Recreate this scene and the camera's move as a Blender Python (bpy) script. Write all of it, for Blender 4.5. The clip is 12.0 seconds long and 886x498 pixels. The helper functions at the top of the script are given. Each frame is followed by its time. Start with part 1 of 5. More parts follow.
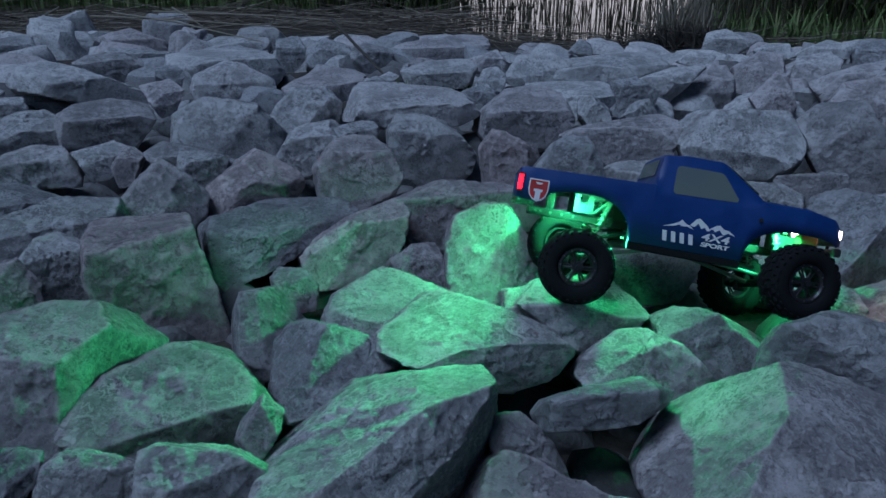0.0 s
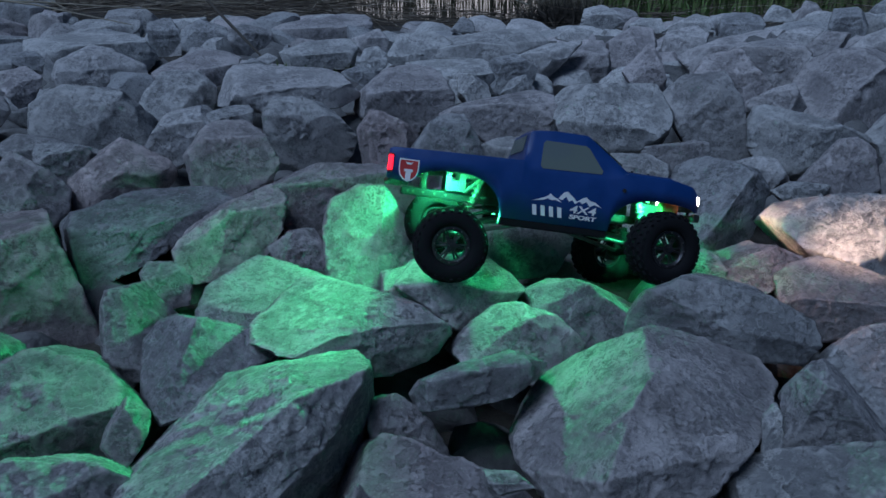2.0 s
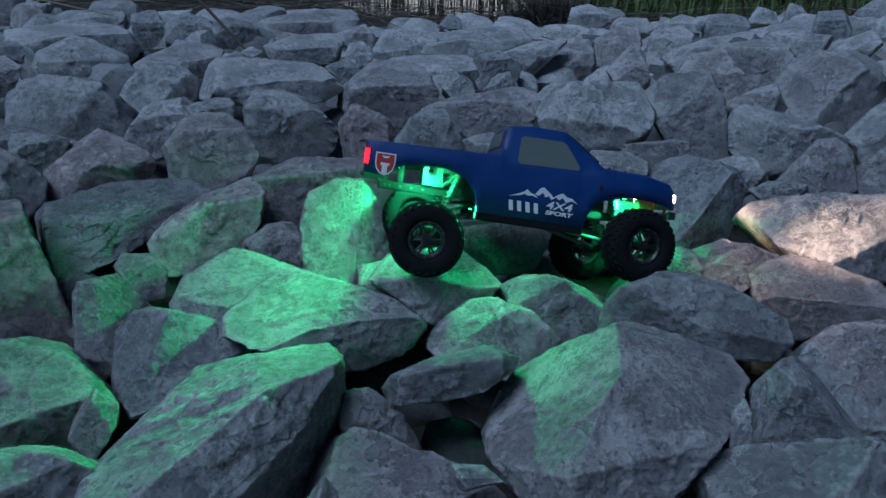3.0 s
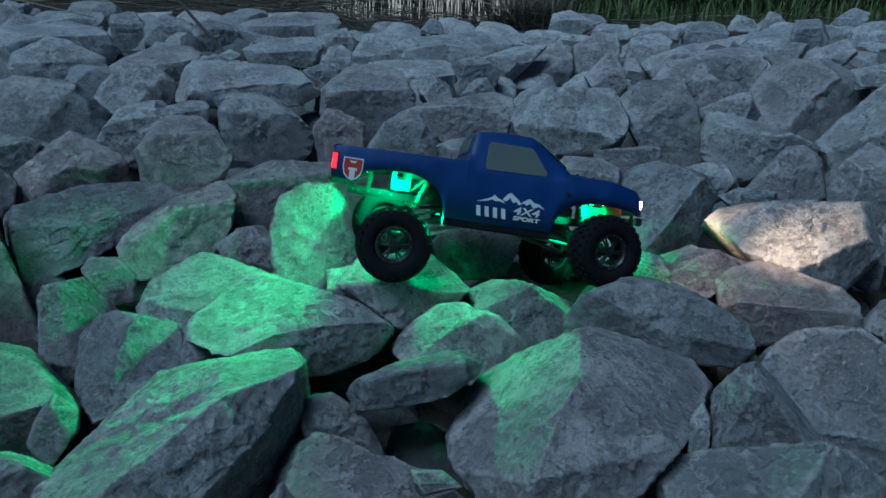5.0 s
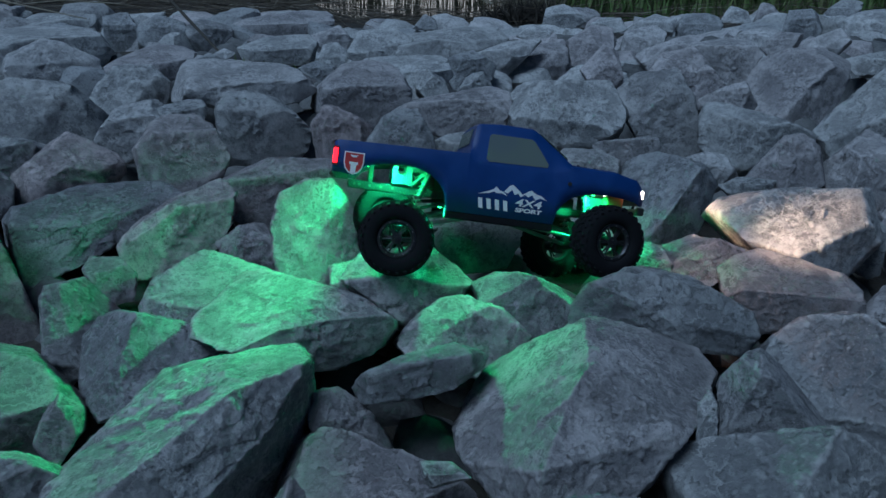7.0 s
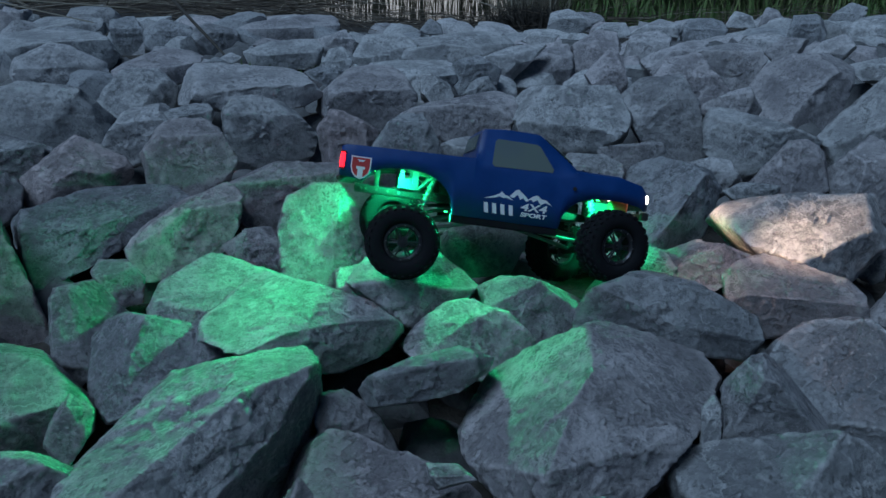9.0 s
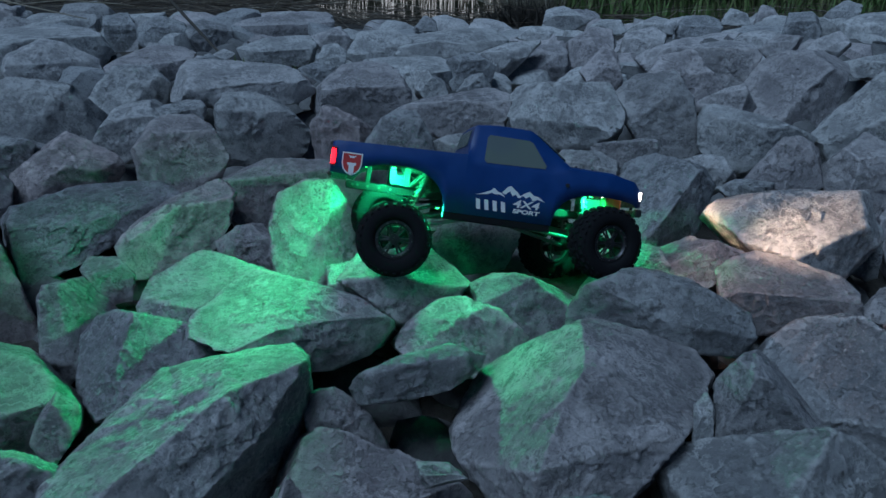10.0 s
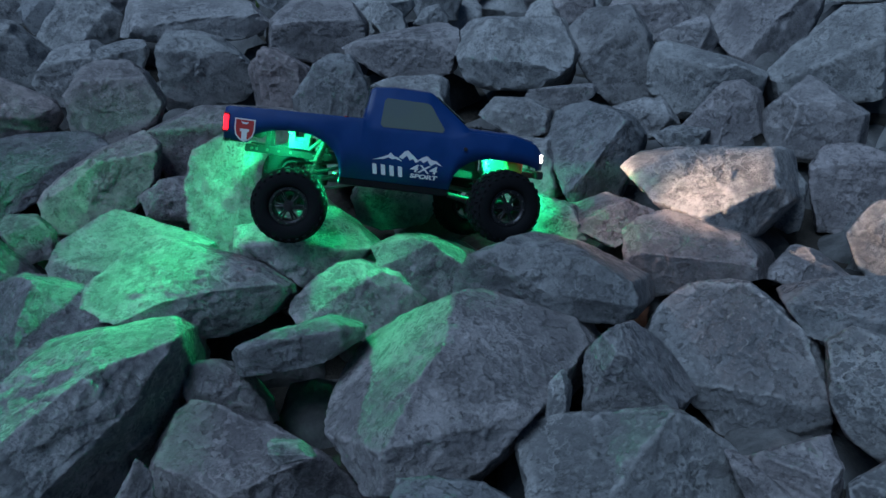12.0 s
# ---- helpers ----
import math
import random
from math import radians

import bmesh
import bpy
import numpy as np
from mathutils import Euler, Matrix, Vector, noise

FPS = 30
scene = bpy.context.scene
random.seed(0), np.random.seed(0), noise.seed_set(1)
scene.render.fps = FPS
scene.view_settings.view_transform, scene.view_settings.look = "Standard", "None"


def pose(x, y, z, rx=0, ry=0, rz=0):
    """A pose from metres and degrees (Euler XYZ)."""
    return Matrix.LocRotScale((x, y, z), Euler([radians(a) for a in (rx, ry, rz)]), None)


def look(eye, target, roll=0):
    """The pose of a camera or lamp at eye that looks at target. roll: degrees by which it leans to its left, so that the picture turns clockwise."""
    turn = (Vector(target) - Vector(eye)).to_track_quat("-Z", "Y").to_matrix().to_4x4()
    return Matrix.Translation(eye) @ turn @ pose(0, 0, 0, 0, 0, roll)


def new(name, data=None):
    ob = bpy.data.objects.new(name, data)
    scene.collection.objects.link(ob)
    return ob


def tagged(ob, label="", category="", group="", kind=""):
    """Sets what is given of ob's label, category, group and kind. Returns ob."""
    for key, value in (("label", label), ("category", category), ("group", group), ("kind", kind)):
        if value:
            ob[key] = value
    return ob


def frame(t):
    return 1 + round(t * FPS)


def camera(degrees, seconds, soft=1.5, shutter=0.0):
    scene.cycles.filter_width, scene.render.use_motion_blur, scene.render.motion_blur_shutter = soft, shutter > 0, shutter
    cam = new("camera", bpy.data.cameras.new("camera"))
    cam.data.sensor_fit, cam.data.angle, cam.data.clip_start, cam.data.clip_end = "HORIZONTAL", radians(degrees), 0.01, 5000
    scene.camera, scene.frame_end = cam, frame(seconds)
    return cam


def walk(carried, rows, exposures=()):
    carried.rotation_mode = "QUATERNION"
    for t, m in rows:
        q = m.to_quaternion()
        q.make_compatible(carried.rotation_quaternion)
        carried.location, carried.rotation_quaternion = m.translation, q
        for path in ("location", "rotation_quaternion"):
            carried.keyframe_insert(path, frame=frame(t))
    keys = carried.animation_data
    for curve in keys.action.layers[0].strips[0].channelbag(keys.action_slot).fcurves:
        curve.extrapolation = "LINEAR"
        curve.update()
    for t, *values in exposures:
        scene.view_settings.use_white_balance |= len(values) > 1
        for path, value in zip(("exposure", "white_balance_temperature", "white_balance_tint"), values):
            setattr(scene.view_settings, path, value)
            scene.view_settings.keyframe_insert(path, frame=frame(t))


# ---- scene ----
cam = camera(60.8, 12.0)
PATH = [
    (0, (-0.019, -0.001, 0.755), (-0.039, 1.88, 0.074), -0.2),
    (0.5, (-0.009, -0.001, 0.751), (-0.002, 1.877, 0.062), -0.4),
    (1, (-0.007, 0.001, 0.752), (0.058, 1.873, 0.052), -0.7),
    (1.5, (0.018, 0.002, 0.759), (0.195, 1.861, 0.044), -1.0),
    (2, (0.024, 0.008, 0.753), (0.266, 1.854, 0.023), -0.4),
    (2.5, (0.044, 0.009, 0.752), (0.311, 1.851, 0.019), 0.3),
    (3, (0.042, 0.007, 0.747), (0.318, 1.847, 0.011), 0.6),
    (5, (0.069, 0.001, 0.75), (0.386, 1.837, 0.025), 1.3),
    (5.5, (0.063, 0.001, 0.75), (0.383, 1.838, 0.027), 1.0),
    (6, (0.061, 0.001, 0.751), (0.386, 1.839, 0.033), 0.5),
    (6.5, (0.056, 0.002, 0.747), (0.381, 1.838, 0.025), 0.3),
    (7, (0.059, 0.002, 0.743), (0.385, 1.834, 0.011), 0.4),
    (9, (0.054, -0.006, 0.747), (0.371, 1.831, 0.024), 0.5),
    (9.5, (0.06, -0.002, 0.745), (0.382, 1.833, 0.019), 0.4),
    (10, (0.062, 0.0, 0.743), (0.389, 1.833, 0.014), 0.6),
    (10.5, (0.061, 0.002, 0.745), (0.387, 1.837, 0.019), 0.3),
    (11, (0.082, -0.012, 0.764), (0.38, 1.805, -0.018), -0.8),
    (11.5, (0.148, -0.027, 0.811), (0.376, 1.748, -0.08), 0.3),
    (12, (0.25, -0.005, 0.826), (0.535, 1.738, -0.113), 0.1),
]
walk(cam, [(t, look(eye, target, roll)) for t, eye, target, roll in PATH],
     [(0, 0.07, 6550, 24), (2.5, 0.02, 6500, 21), (5, 0.08, 6450, 5), (6, 0.06, 6450, 6), (7, 0.02, 6500, 13), (10.5, 0.0, 6500, 14), (12, -0.03, 6450, 15)])

# ---- light ----
world = bpy.data.worlds.new("dusk_sky")
scene.world = world
world.use_nodes = True
wn = world.node_tree
sky = wn.nodes.new("ShaderNodeTexSky")
sky.sky_type = "NISHITA"
sky.sun_disc = False
sky.sun_elevation = radians(8)
sky.sun_rotation = radians(200)
sky.air_density, sky.dust_density, sky.ozone_density = 1.0, 0.4, 6.0
bg = wn.nodes["Background"]
bg.inputs["Strength"].default_value = 0.028
wn.links.new(sky.outputs["Color"], bg.inputs["Color"])
sun = new("sun", bpy.data.lights.new("sun", "SUN"))
sun.data.energy, sun.data.angle, sun.data.color = 1.9, radians(35), (0.49, 0.74, 1.02)
sun.matrix_world = look((-3.5, -2.2, 7.6), (0, 0, 0))
GREEN, BEAM = 8.6, 15.5


# ---- materials ----
def material(name):
    m = bpy.data.materials.new(name)
    m.use_nodes = True
    return m, m.node_tree, m.node_tree.nodes["Principled BSDF"]


def node(tree, kind, **inputs):
    n = tree.nodes.new(kind)
    for key, value in inputs.items():
        n.inputs[key.replace("_", " ")].default_value = value
    return n


def ramp(tree, fac, *stops):
    r = tree.nodes.new("ShaderNodeValToRGB")
    while len(r.color_ramp.elements) < len(stops):
        r.color_ramp.elements.new(0.5)
    for e, (p, c) in zip(r.color_ramp.elements, stops):
        e.position, e.color = p, (*c, 1) if len(c) == 3 else c
    tree.links.new(fac, r.inputs["Fac"])
    return r.outputs["Color"]


def mix(tree, kind, fac, a, b):
    n = tree.nodes.new("ShaderNodeMix")
    n.data_type, n.blend_type = "RGBA", kind
    for slot, value in ((0, fac), (6, a), (7, b)):
        if isinstance(value, bpy.types.NodeSocket):
            tree.links.new(value, n.inputs[slot])
        else:
            n.inputs[slot].default_value = value if slot == 0 else (*value, 1)
    return n.outputs[2]


def coords(tree, out="Object"):
    return tree.nodes.new("ShaderNodeTexCoord").outputs[out]


def noise_tex(tree, vec, scale, detail=4.0, rough=0.55, kind="ShaderNodeTexNoise"):
    n = tree.nodes.new(kind)
    n.inputs["Scale"].default_value = scale
    if kind == "ShaderNodeTexNoise":
        n.inputs["Detail"].default_value, n.inputs["Roughness"].default_value = detail, rough
    tree.links.new(vec, n.inputs["Vector"])
    return n


def bump(tree, bsdf, height, strength, distance, after=None):
    b = node(tree, "ShaderNodeBump", Strength=strength, Distance=distance)
    tree.links.new(height, b.inputs["Height"])
    if after:
        tree.links.new(after.outputs["Normal"], b.inputs["Normal"])
    tree.links.new(b.outputs["Normal"], bsdf.inputs["Normal"])
    return b


def rock_material(name, tint=(1, 1, 1), crusted=1.0):
    """Broken limestone: its tint, and how much pale crust and veining lies on it."""
    m, t, p = material(name)
    # every boulder has its own part of the texture
    info = t.nodes.new("ShaderNodeObjectInfo")
    shift = t.nodes.new("ShaderNodeVectorMath")
    shift.operation = "MULTIPLY_ADD"
    t.links.new(info.outputs["Random"], shift.inputs[0])
    shift.inputs[1].default_value = (37, 91, 53)
    t.links.new(coords(t), shift.inputs[2])
    v = shift.outputs[0]

    def grey(*stops):
        return [(at, (c, c, c)) for at, c in stops]

    def lines(scale, detail, thin, rough=0.6):
        """Thin wandering lines, 0 to 1."""
        n = noise_tex(t, v, scale, detail, rough).outputs["Fac"]
        return ramp(t, n, *grey((0.5 - thin, 0), (0.5, 1), (0.5 + thin, 0)))

    # broad tone, then a crisp mineral grain
    large = noise_tex(t, v, 5, 5, 0.6).outputs["Fac"]
    col = ramp(t, large, (0.3, (0.2, 0.203, 0.21)), (0.5, (0.27, 0.272, 0.277)), (0.7, (0.35, 0.35, 0.35)))
    grain = noise_tex(t, v, 60, 10, 0.8).outputs["Fac"]
    col = mix(t, "MULTIPLY", 0.6, col, ramp(t, grain, *grey((0.32, 0.52), (0.5, 1.0), (0.66, 1.5))))
    # rough patches of pale crust between smooth dark faces
    patch = ramp(t, noise_tex(t, v, 7, 6, 0.65).outputs["Fac"], *grey((0.46, 0), (0.58, min(1, crusted))))
    crust = ramp(t, noise_tex(t, v, 26, 10, 0.82).outputs["Fac"], *grey((0.46, 0), (0.51, 0.6), (0.58, 1)))
    col = mix(t, "MIX", mix(t, "MULTIPLY", 1.0, patch, crust), col, (0.56, 0.555, 0.55))
    # dark weathered stains
    stain = ramp(t, noise_tex(t, v, 8.5, 8, 0.7).outputs["Fac"], *grey((0.32, 0.4), (0.42, 0)))
    col = mix(t, "MIX", stain, col, (0.13, 0.132, 0.135))
    # thin pale scratches and lacy veins
    vein = mix(t, "LIGHTEN", 1.0, lines(15, 8, 0.03, 0.66), lines(38, 6, 0.04))
    where = ramp(t, noise_tex(t, v, 9, 5, 0.6).outputs["Fac"], *grey((0.44, 0.1 * crusted), (0.62, min(1, 0.9 * crusted))))
    col = mix(t, "MIX", mix(t, "MULTIPLY", 1.0, vein, where), col, (0.66, 0.655, 0.65))
    # dark hairline cracks
    col = mix(t, "MULTIPLY", 0.35, col, ramp(t, lines(7, 7, 0.012, 0.55), *grey((0.3, 1), (0.9, 0.25))))
    # knocked edges
    geo = t.nodes.new("ShaderNodeNewGeometry")
    edge = ramp(t, geo.outputs["Pointiness"], *grey((0.503, 0), (0.535, 0.95)))
    torn = ramp(t, noise_tex(t, v, 45, 8, 0.75).outputs["Fac"], *grey((0.42, 0.1), (0.55, 1)))
    col = mix(t, "MIX", mix(t, "MULTIPLY", 1.0, edge, torn), col, (0.56, 0.555, 0.55))
    # grit: pits and bright grains
    pits = noise_tex(t, v, 170, 3, 0.55).outputs["Fac"]
    col = mix(t, "MULTIPLY", 0.4, col, ramp(t, pits, *grey((0.3, 0.3), (0.4, 1))))
    dots = noise_tex(t, v, 210, 3, 0.6).outputs["Fac"]
    col = mix(t, "MIX", ramp(t, dots, *grey((0.64, 0), (0.72, 0.55))), col, (0.6, 0.595, 0.585))
    tone = ramp(t, info.outputs["Random"], (0.0, (0.72, 0.74, 0.77)), (0.3, (1.0, 1.0, 1.0)), (0.55, (1.2, 1.2, 1.2)), (0.8, (1.04, 0.95, 0.97)), (1.0, (0.76, 0.77, 0.78)))
    col = mix(t, "MULTIPLY", 1.0, mix(t, "MULTIPLY", 1.0, col, tone), tint)
    t.links.new(col, p.inputs["Base Color"])
    p.inputs["Roughness"].default_value = 0.8
    p.inputs["Specular IOR Level"].default_value = 0.3
    first = bump(t, p, noise_tex(t, v, 26, 10, 0.66).outputs["Fac"], 0.7, 0.012)
    second = bump(t, p, vein, 0.5, 0.003, first)
    bump(t, p, grain, 1.0, 0.0075, second)
    return m


def earth_material():
    m, t, p = material("dark_earth")
    v = coords(t)
    col = ramp(t, noise_tex(t, v, 12, 8, 0.7).outputs["Fac"], (0.3, (0.02, 0.017, 0.014)), (0.7, (0.07, 0.06, 0.05)))
    t.links.new(col, p.inputs["Base Color"])
    p.inputs["Roughness"].default_value = 0.95
    bump(t, p, noise_tex(t, v, 40, 6).outputs["Fac"], 0.8, 0.02)
    return m


def shaded_stone_material():
    m, t, p = material("shade_toned_stone")
    v = coords(t)
    # darker than the boulders: the shade of the gaps is put into the colour
    col = ramp(t, noise_tex(t, v, 20, 8, 0.7).outputs["Fac"], (0.3, (0.07, 0.07, 0.072)), (0.7, (0.2, 0.2, 0.2)))
    t.links.new(col, p.inputs["Base Color"])
    p.inputs["Roughness"].default_value = 0.85
    bump(t, p, noise_tex(t, v, 60, 6).outputs["Fac"], 0.8, 0.008)
    return m


ROCK, EARTH, SHADED = rock_material("limestone"), earth_material(), shaded_stone_material()
# naturally reddish stone; also tints two boulders with the headlights' pink
WARM = rock_material("reddish_and_beam_pink_limestone", (1.06, 0.97, 0.96), 0.8)
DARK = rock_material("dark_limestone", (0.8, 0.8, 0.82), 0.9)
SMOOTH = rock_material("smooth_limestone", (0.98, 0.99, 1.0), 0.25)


# ---- forms ----
def lattice(ix, iy, iz, seed):
    h = (ix * 374761393 + iy * 668265263 + iz * 1274126177 + seed * 974634777) & 0x7FFFFFFF
    h = ((h ^ (h >> 13)) * 1103515245 + 12345) & 0x7FFFFFFF
    return ((h ^ (h >> 16)) & 0xFFFF) / 32767.5 - 1


def grain_noise(p, seed):
    """Smooth noise from -1 to 1 at the rows of p."""
    i = np.floor(p).astype(np.int64)
    f = p - i
    f = f * f * (3 - 2 * f)
    total = 0
    for a in (0, 1):
        for b in (0, 1):
            for c in (0, 1):
                w = (f[:, 0] if a else 1 - f[:, 0]) * (f[:, 1] if b else 1 - f[:, 1]) * (f[:, 2] if c else 1 - f[:, 2])
                total = total + w * lattice(i[:, 0] + a, i[:, 1] + b, i[:, 2] + c, seed)
    return total


def fractal(p, octaves, seed):
    return sum(grain_noise(p * 2 ** k, seed + k) * 0.5 ** k for k in range(octaves))


BALLS = {}


def ball(level):
    if level not in BALLS:
        bm = bmesh.new()
        bmesh.ops.create_icosphere(bm, subdivisions=level, radius=1)
        v = np.array([x.co[:] for x in bm.verts])
        f = np.array([[x.index for x in q.verts] for q in bm.faces])
        BALLS[level] = v / np.linalg.norm(v, axis=1)[:, None], f
        bm.free()
    return BALLS[level]


def mesh_from(name, verts, faces, mat, smooth=True, crease=0):
    """A mesh whose faces all have the same number of corners."""
    v, f = np.asarray(verts, np.float32), np.asarray(faces, np.int32)
    me = bpy.data.meshes.new(name)
    me.vertices.add(len(v))
    me.vertices.foreach_set("co", v.ravel())
    me.loops.add(f.size)
    me.loops.foreach_set("vertex_index", f.ravel())
    me.polygons.add(len(f))
    me.polygons.foreach_set("loop_start", np.arange(0, f.size, f.shape[1], dtype=np.int32))
    me.update(calc_edges=True)
    me.validate()
    me.materials.append(mat)
    if smooth:
        me.polygons.foreach_set("use_smooth", [True] * len(me.polygons))
    me.update()
    if crease:
        me.set_sharp_from_angle(angle=radians(crease))
    return me


ROCKS = []


def boulder(x, y, z, level, *cuts, stone=None, beds=0.0):
    """A boulder broken to shape by flat cuts: the way each one faces (0 is towards -y, 90 towards +x), its rise, and its distance from the middle."""
    c = np.array(cuts, float)
    az, el = np.radians(c[:, 0]), np.radians(c[:, 1])
    n = np.stack([np.cos(el) * np.sin(az), -np.cos(el) * np.cos(az), np.sin(el)], 1) / np.maximum(c[:, 2], 0.008)[:, None]
    sharp = 180

    def reach(u):
        g = np.maximum(u @ n.T, 0)
        top = g.max(1)
        return 1 / (top * ((g / top[:, None]) ** sharp).sum(1) ** (1 / sharp))

    rough, _ = ball(3)
    pts = rough * reach(rough)[:, None]
    # corners broken off, and faces broken again at a slight slant
    dice = np.random.RandomState(len(ROCKS) * 7 + 1)
    scale = np.linalg.det(np.cov(pts.T)) ** (1 / 6)
    # a few deep breaks on the upper, camera side, and knocked corners all round
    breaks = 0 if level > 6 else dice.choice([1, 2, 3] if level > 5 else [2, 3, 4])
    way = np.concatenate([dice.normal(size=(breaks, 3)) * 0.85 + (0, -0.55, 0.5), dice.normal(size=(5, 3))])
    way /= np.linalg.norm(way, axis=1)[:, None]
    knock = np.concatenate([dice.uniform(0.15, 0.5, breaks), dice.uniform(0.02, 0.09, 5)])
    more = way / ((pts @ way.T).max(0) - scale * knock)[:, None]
    pick = dice.choice(len(pts), 7)
    g = pts[pick] @ n.T
    face = n[g.argmax(1)]
    face /= np.linalg.norm(face, axis=1)[:, None]
    face = face + dice.normal(size=face.shape) * 0.06
    face /= np.linalg.norm(face, axis=1)[:, None]
    depth = np.maximum((pts[pick] * face).sum(1) + scale * 0.02, scale * 0.3)
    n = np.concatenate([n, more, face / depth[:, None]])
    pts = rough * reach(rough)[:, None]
    w, v = np.linalg.eigh(np.cov(pts.T))
    stretch = v @ np.diag(np.sqrt(w)) @ v.T
    dirs, faces = ball(level)
    u = dirs @ stretch
    u /= np.linalg.norm(u, axis=1)[:, None]
    r = reach(u)
    size = float(np.sqrt(w).mean()) * 2
    at = u * r[:, None]
    seed = len(ROCKS) * 17 + 3
    # hollows, ledges and a rough skin
    lump = fractal(at / size * 1.8 + seed, 2, seed)
    chip = np.abs(fractal(at / size * 4.0 + seed, 3, seed + 5))
    bed = dice.normal(size=3) * (0.5, 0.5, 1.0)
    bed /= np.linalg.norm(bed)
    if beds:
        bed = np.array((-0.2, -0.45, 0.87))
    layer = at @ bed / size * dice.uniform(5, 9) + 0.8 * fractal(at / size * 2.5 + seed, 2, seed + 7)
    ledge = (layer - np.floor(layer)) ** 3
    skin = 0.6 - 2 * np.abs(fractal(at * 24 + seed, 4, seed + 9))
    crumb = fractal(at * 110 + seed, 2, seed + 11)
    # broken surface: small planes that meet in low steps
    cells = pts[dice.choice(len(pts), 34)]
    warp = at + 0.035 * size * np.stack([fractal(at / size * 5 + seed + 40 * k, 2, seed + 20 + k) for k in range(3)], 1)
    gap = ((warp[:, None, :] - cells[None]) ** 2).sum(2)
    blend = np.exp(-(gap - gap.min(1)[:, None]) / (0.006 * size * size))
    tilt = dice.normal(size=(34, 3)) * 0.2
    plane = np.clip(at @ tilt.T - (cells * tilt).sum(1), -0.01 * size, 0.01 * size)
    broken = (plane * blend).sum(1) / blend.sum(1)
    push = size * (0.009 * lump - (0.02 if level > 5 else 0.034) * chip - (beds or dice.choice([0.0, 0.003, 0.007])) * ledge + 0.01) + 0.0022 * skin + 0.0012 * crumb + broken
    at = at + u * push[:, None]
    ob = new("boulder", mesh_from("boulder", at, faces, stone or ROCK, True, 30 if level < 6 else 50))
    ob.location = (x, y, z)
    word = "large" if size > 0.3 else "middling" if size > 0.17 else "small"
    kind_of = "layered dark grey" if beds else {WARM: "angular reddish-grey", DARK: "angular dark grey", SMOOTH: "smooth pale grey"}.get(stone, "angular grey")
    tagged(ob, f"{word} {kind_of} limestone boulder of the bank", "boulder", "boulders of the bank")
    ROCKS.append(ob)
    return ob


# ---- the ground ----
def ground():
    xs = np.concatenate([[-400, -120, -40, -15], np.linspace(-8, 10, 61), [18, 45, 130, 400]])
    ys = np.concatenate([[-400, -100, -30, -8], np.linspace(-3, 12, 61), [20, 50, 150, 500]])
    gx, gy = np.meshgrid(xs, ys)
    low = np.interp(gy, [-400, -3, 0.4, 0.8, 2.0, 3.0, 6.5, 7.5, 9, 11, 14, 500], [0.2, 0.1, 0.02, 0.02, 0.07, 0.1, 0.1, 0.05, 0.0, -0.1, -0.4, -0.6])
    high = np.interp(gy, [-400, -3, 0.4, 0.8, 2.0, 3.0, 6.5, 7.5, 9, 10.5, 12, 14, 500], [0.2, 0.1, 0.02, 0.02, 0.07, 0.1, 0.13, 0.22, 0.28, 0.28, 0.2, -0.4, -0.6])
    side_of = np.clip((0.9 - gx) / 1.6, 0, 1)
    h = low + (high - low) * side_of * side_of * (3 - 2 * side_of)
    h = h + 0.02 * grain_noise(np.stack([gx.ravel(), gy.ravel(), 0 * gx.ravel()], 1) * 4, 5).reshape(gx.shape) * (np.abs(gy) < 12)
    nx = len(xs)
    faces = [(j * nx + i, j * nx + i + 1, (j + 1) * nx + i + 1, (j + 1) * nx + i) for j in range(len(ys) - 1) for i in range(nx - 1)]
    ob = new("ground", mesh_from("ground", np.stack([gx.ravel(), gy.ravel(), h.ravel()], 1), faces, EARTH))
    return tagged(ob, "dark damp earth under the boulders and along the shore", "ground", kind="structure")


ground()


def rubble():
    """Small broken stone that fills the gaps low between the boulders."""
    dice = np.random.RandomState(5)
    verts, faces, count = [], [], 0
    dirs, tri = ball(3)
    for row in range(18):
        y = 0.45 + 0.13 * row + 0.01 * row * row
        step = 0.12 + 0.012 * row
        for x in np.arange(-0.75 * y - 0.5, 0.85 * y + 0.5, step):
            n = dice.normal(size=(11, 3))
            n /= np.linalg.norm(n, axis=1)[:, None]
            size = step * dice.uniform(0.45, 0.62)
            g = np.maximum(dirs @ (n / (size * dice.uniform(0.6, 1.0, 11))[:, None]).T, 0.72 / size)
            top = g.max(1)
            r = 1 / (top * ((g / top[:, None]) ** 30).sum(1) ** (1 / 30))
            p = dirs * r[:, None] * (1 + 0.05 * grain_noise(dirs * 4 + count, 3))[:, None]
            z = np.interp(y, [0.4, 0.9, 1.35, 2, 2.6, 6], [-0.03, 0.05, 0.05, 0.07, 0.1, 0.08]) - 0.4 * size
            verts.append(p + (x + dice.uniform(-0.3, 0.3) * step, y + dice.uniform(-0.05, 0.05), z))
            faces.append(tri + count)
            count += len(p)
    ob = new("rubble", mesh_from("rubble", np.concatenate(verts), np.concatenate(faces), SHADED))
    return tagged(ob, "small broken stone between the boulders, coloured dark for the gaps' shade", "rubble", kind="stuff")


rubble()


# ---- the shore ----
def straw_material(name, *tones):
    m, t, p = material(name)
    geo = t.nodes.new("ShaderNodeNewGeometry")
    n = len(tones)
    col = ramp(t, geo.outputs["Random Per Island"], *[(i / max(1, n - 1), c) for i, c in enumerate(tones)])
    t.links.new(col, p.inputs["Base Color"])
    p.inputs["Roughness"].default_value = 0.8
    return m


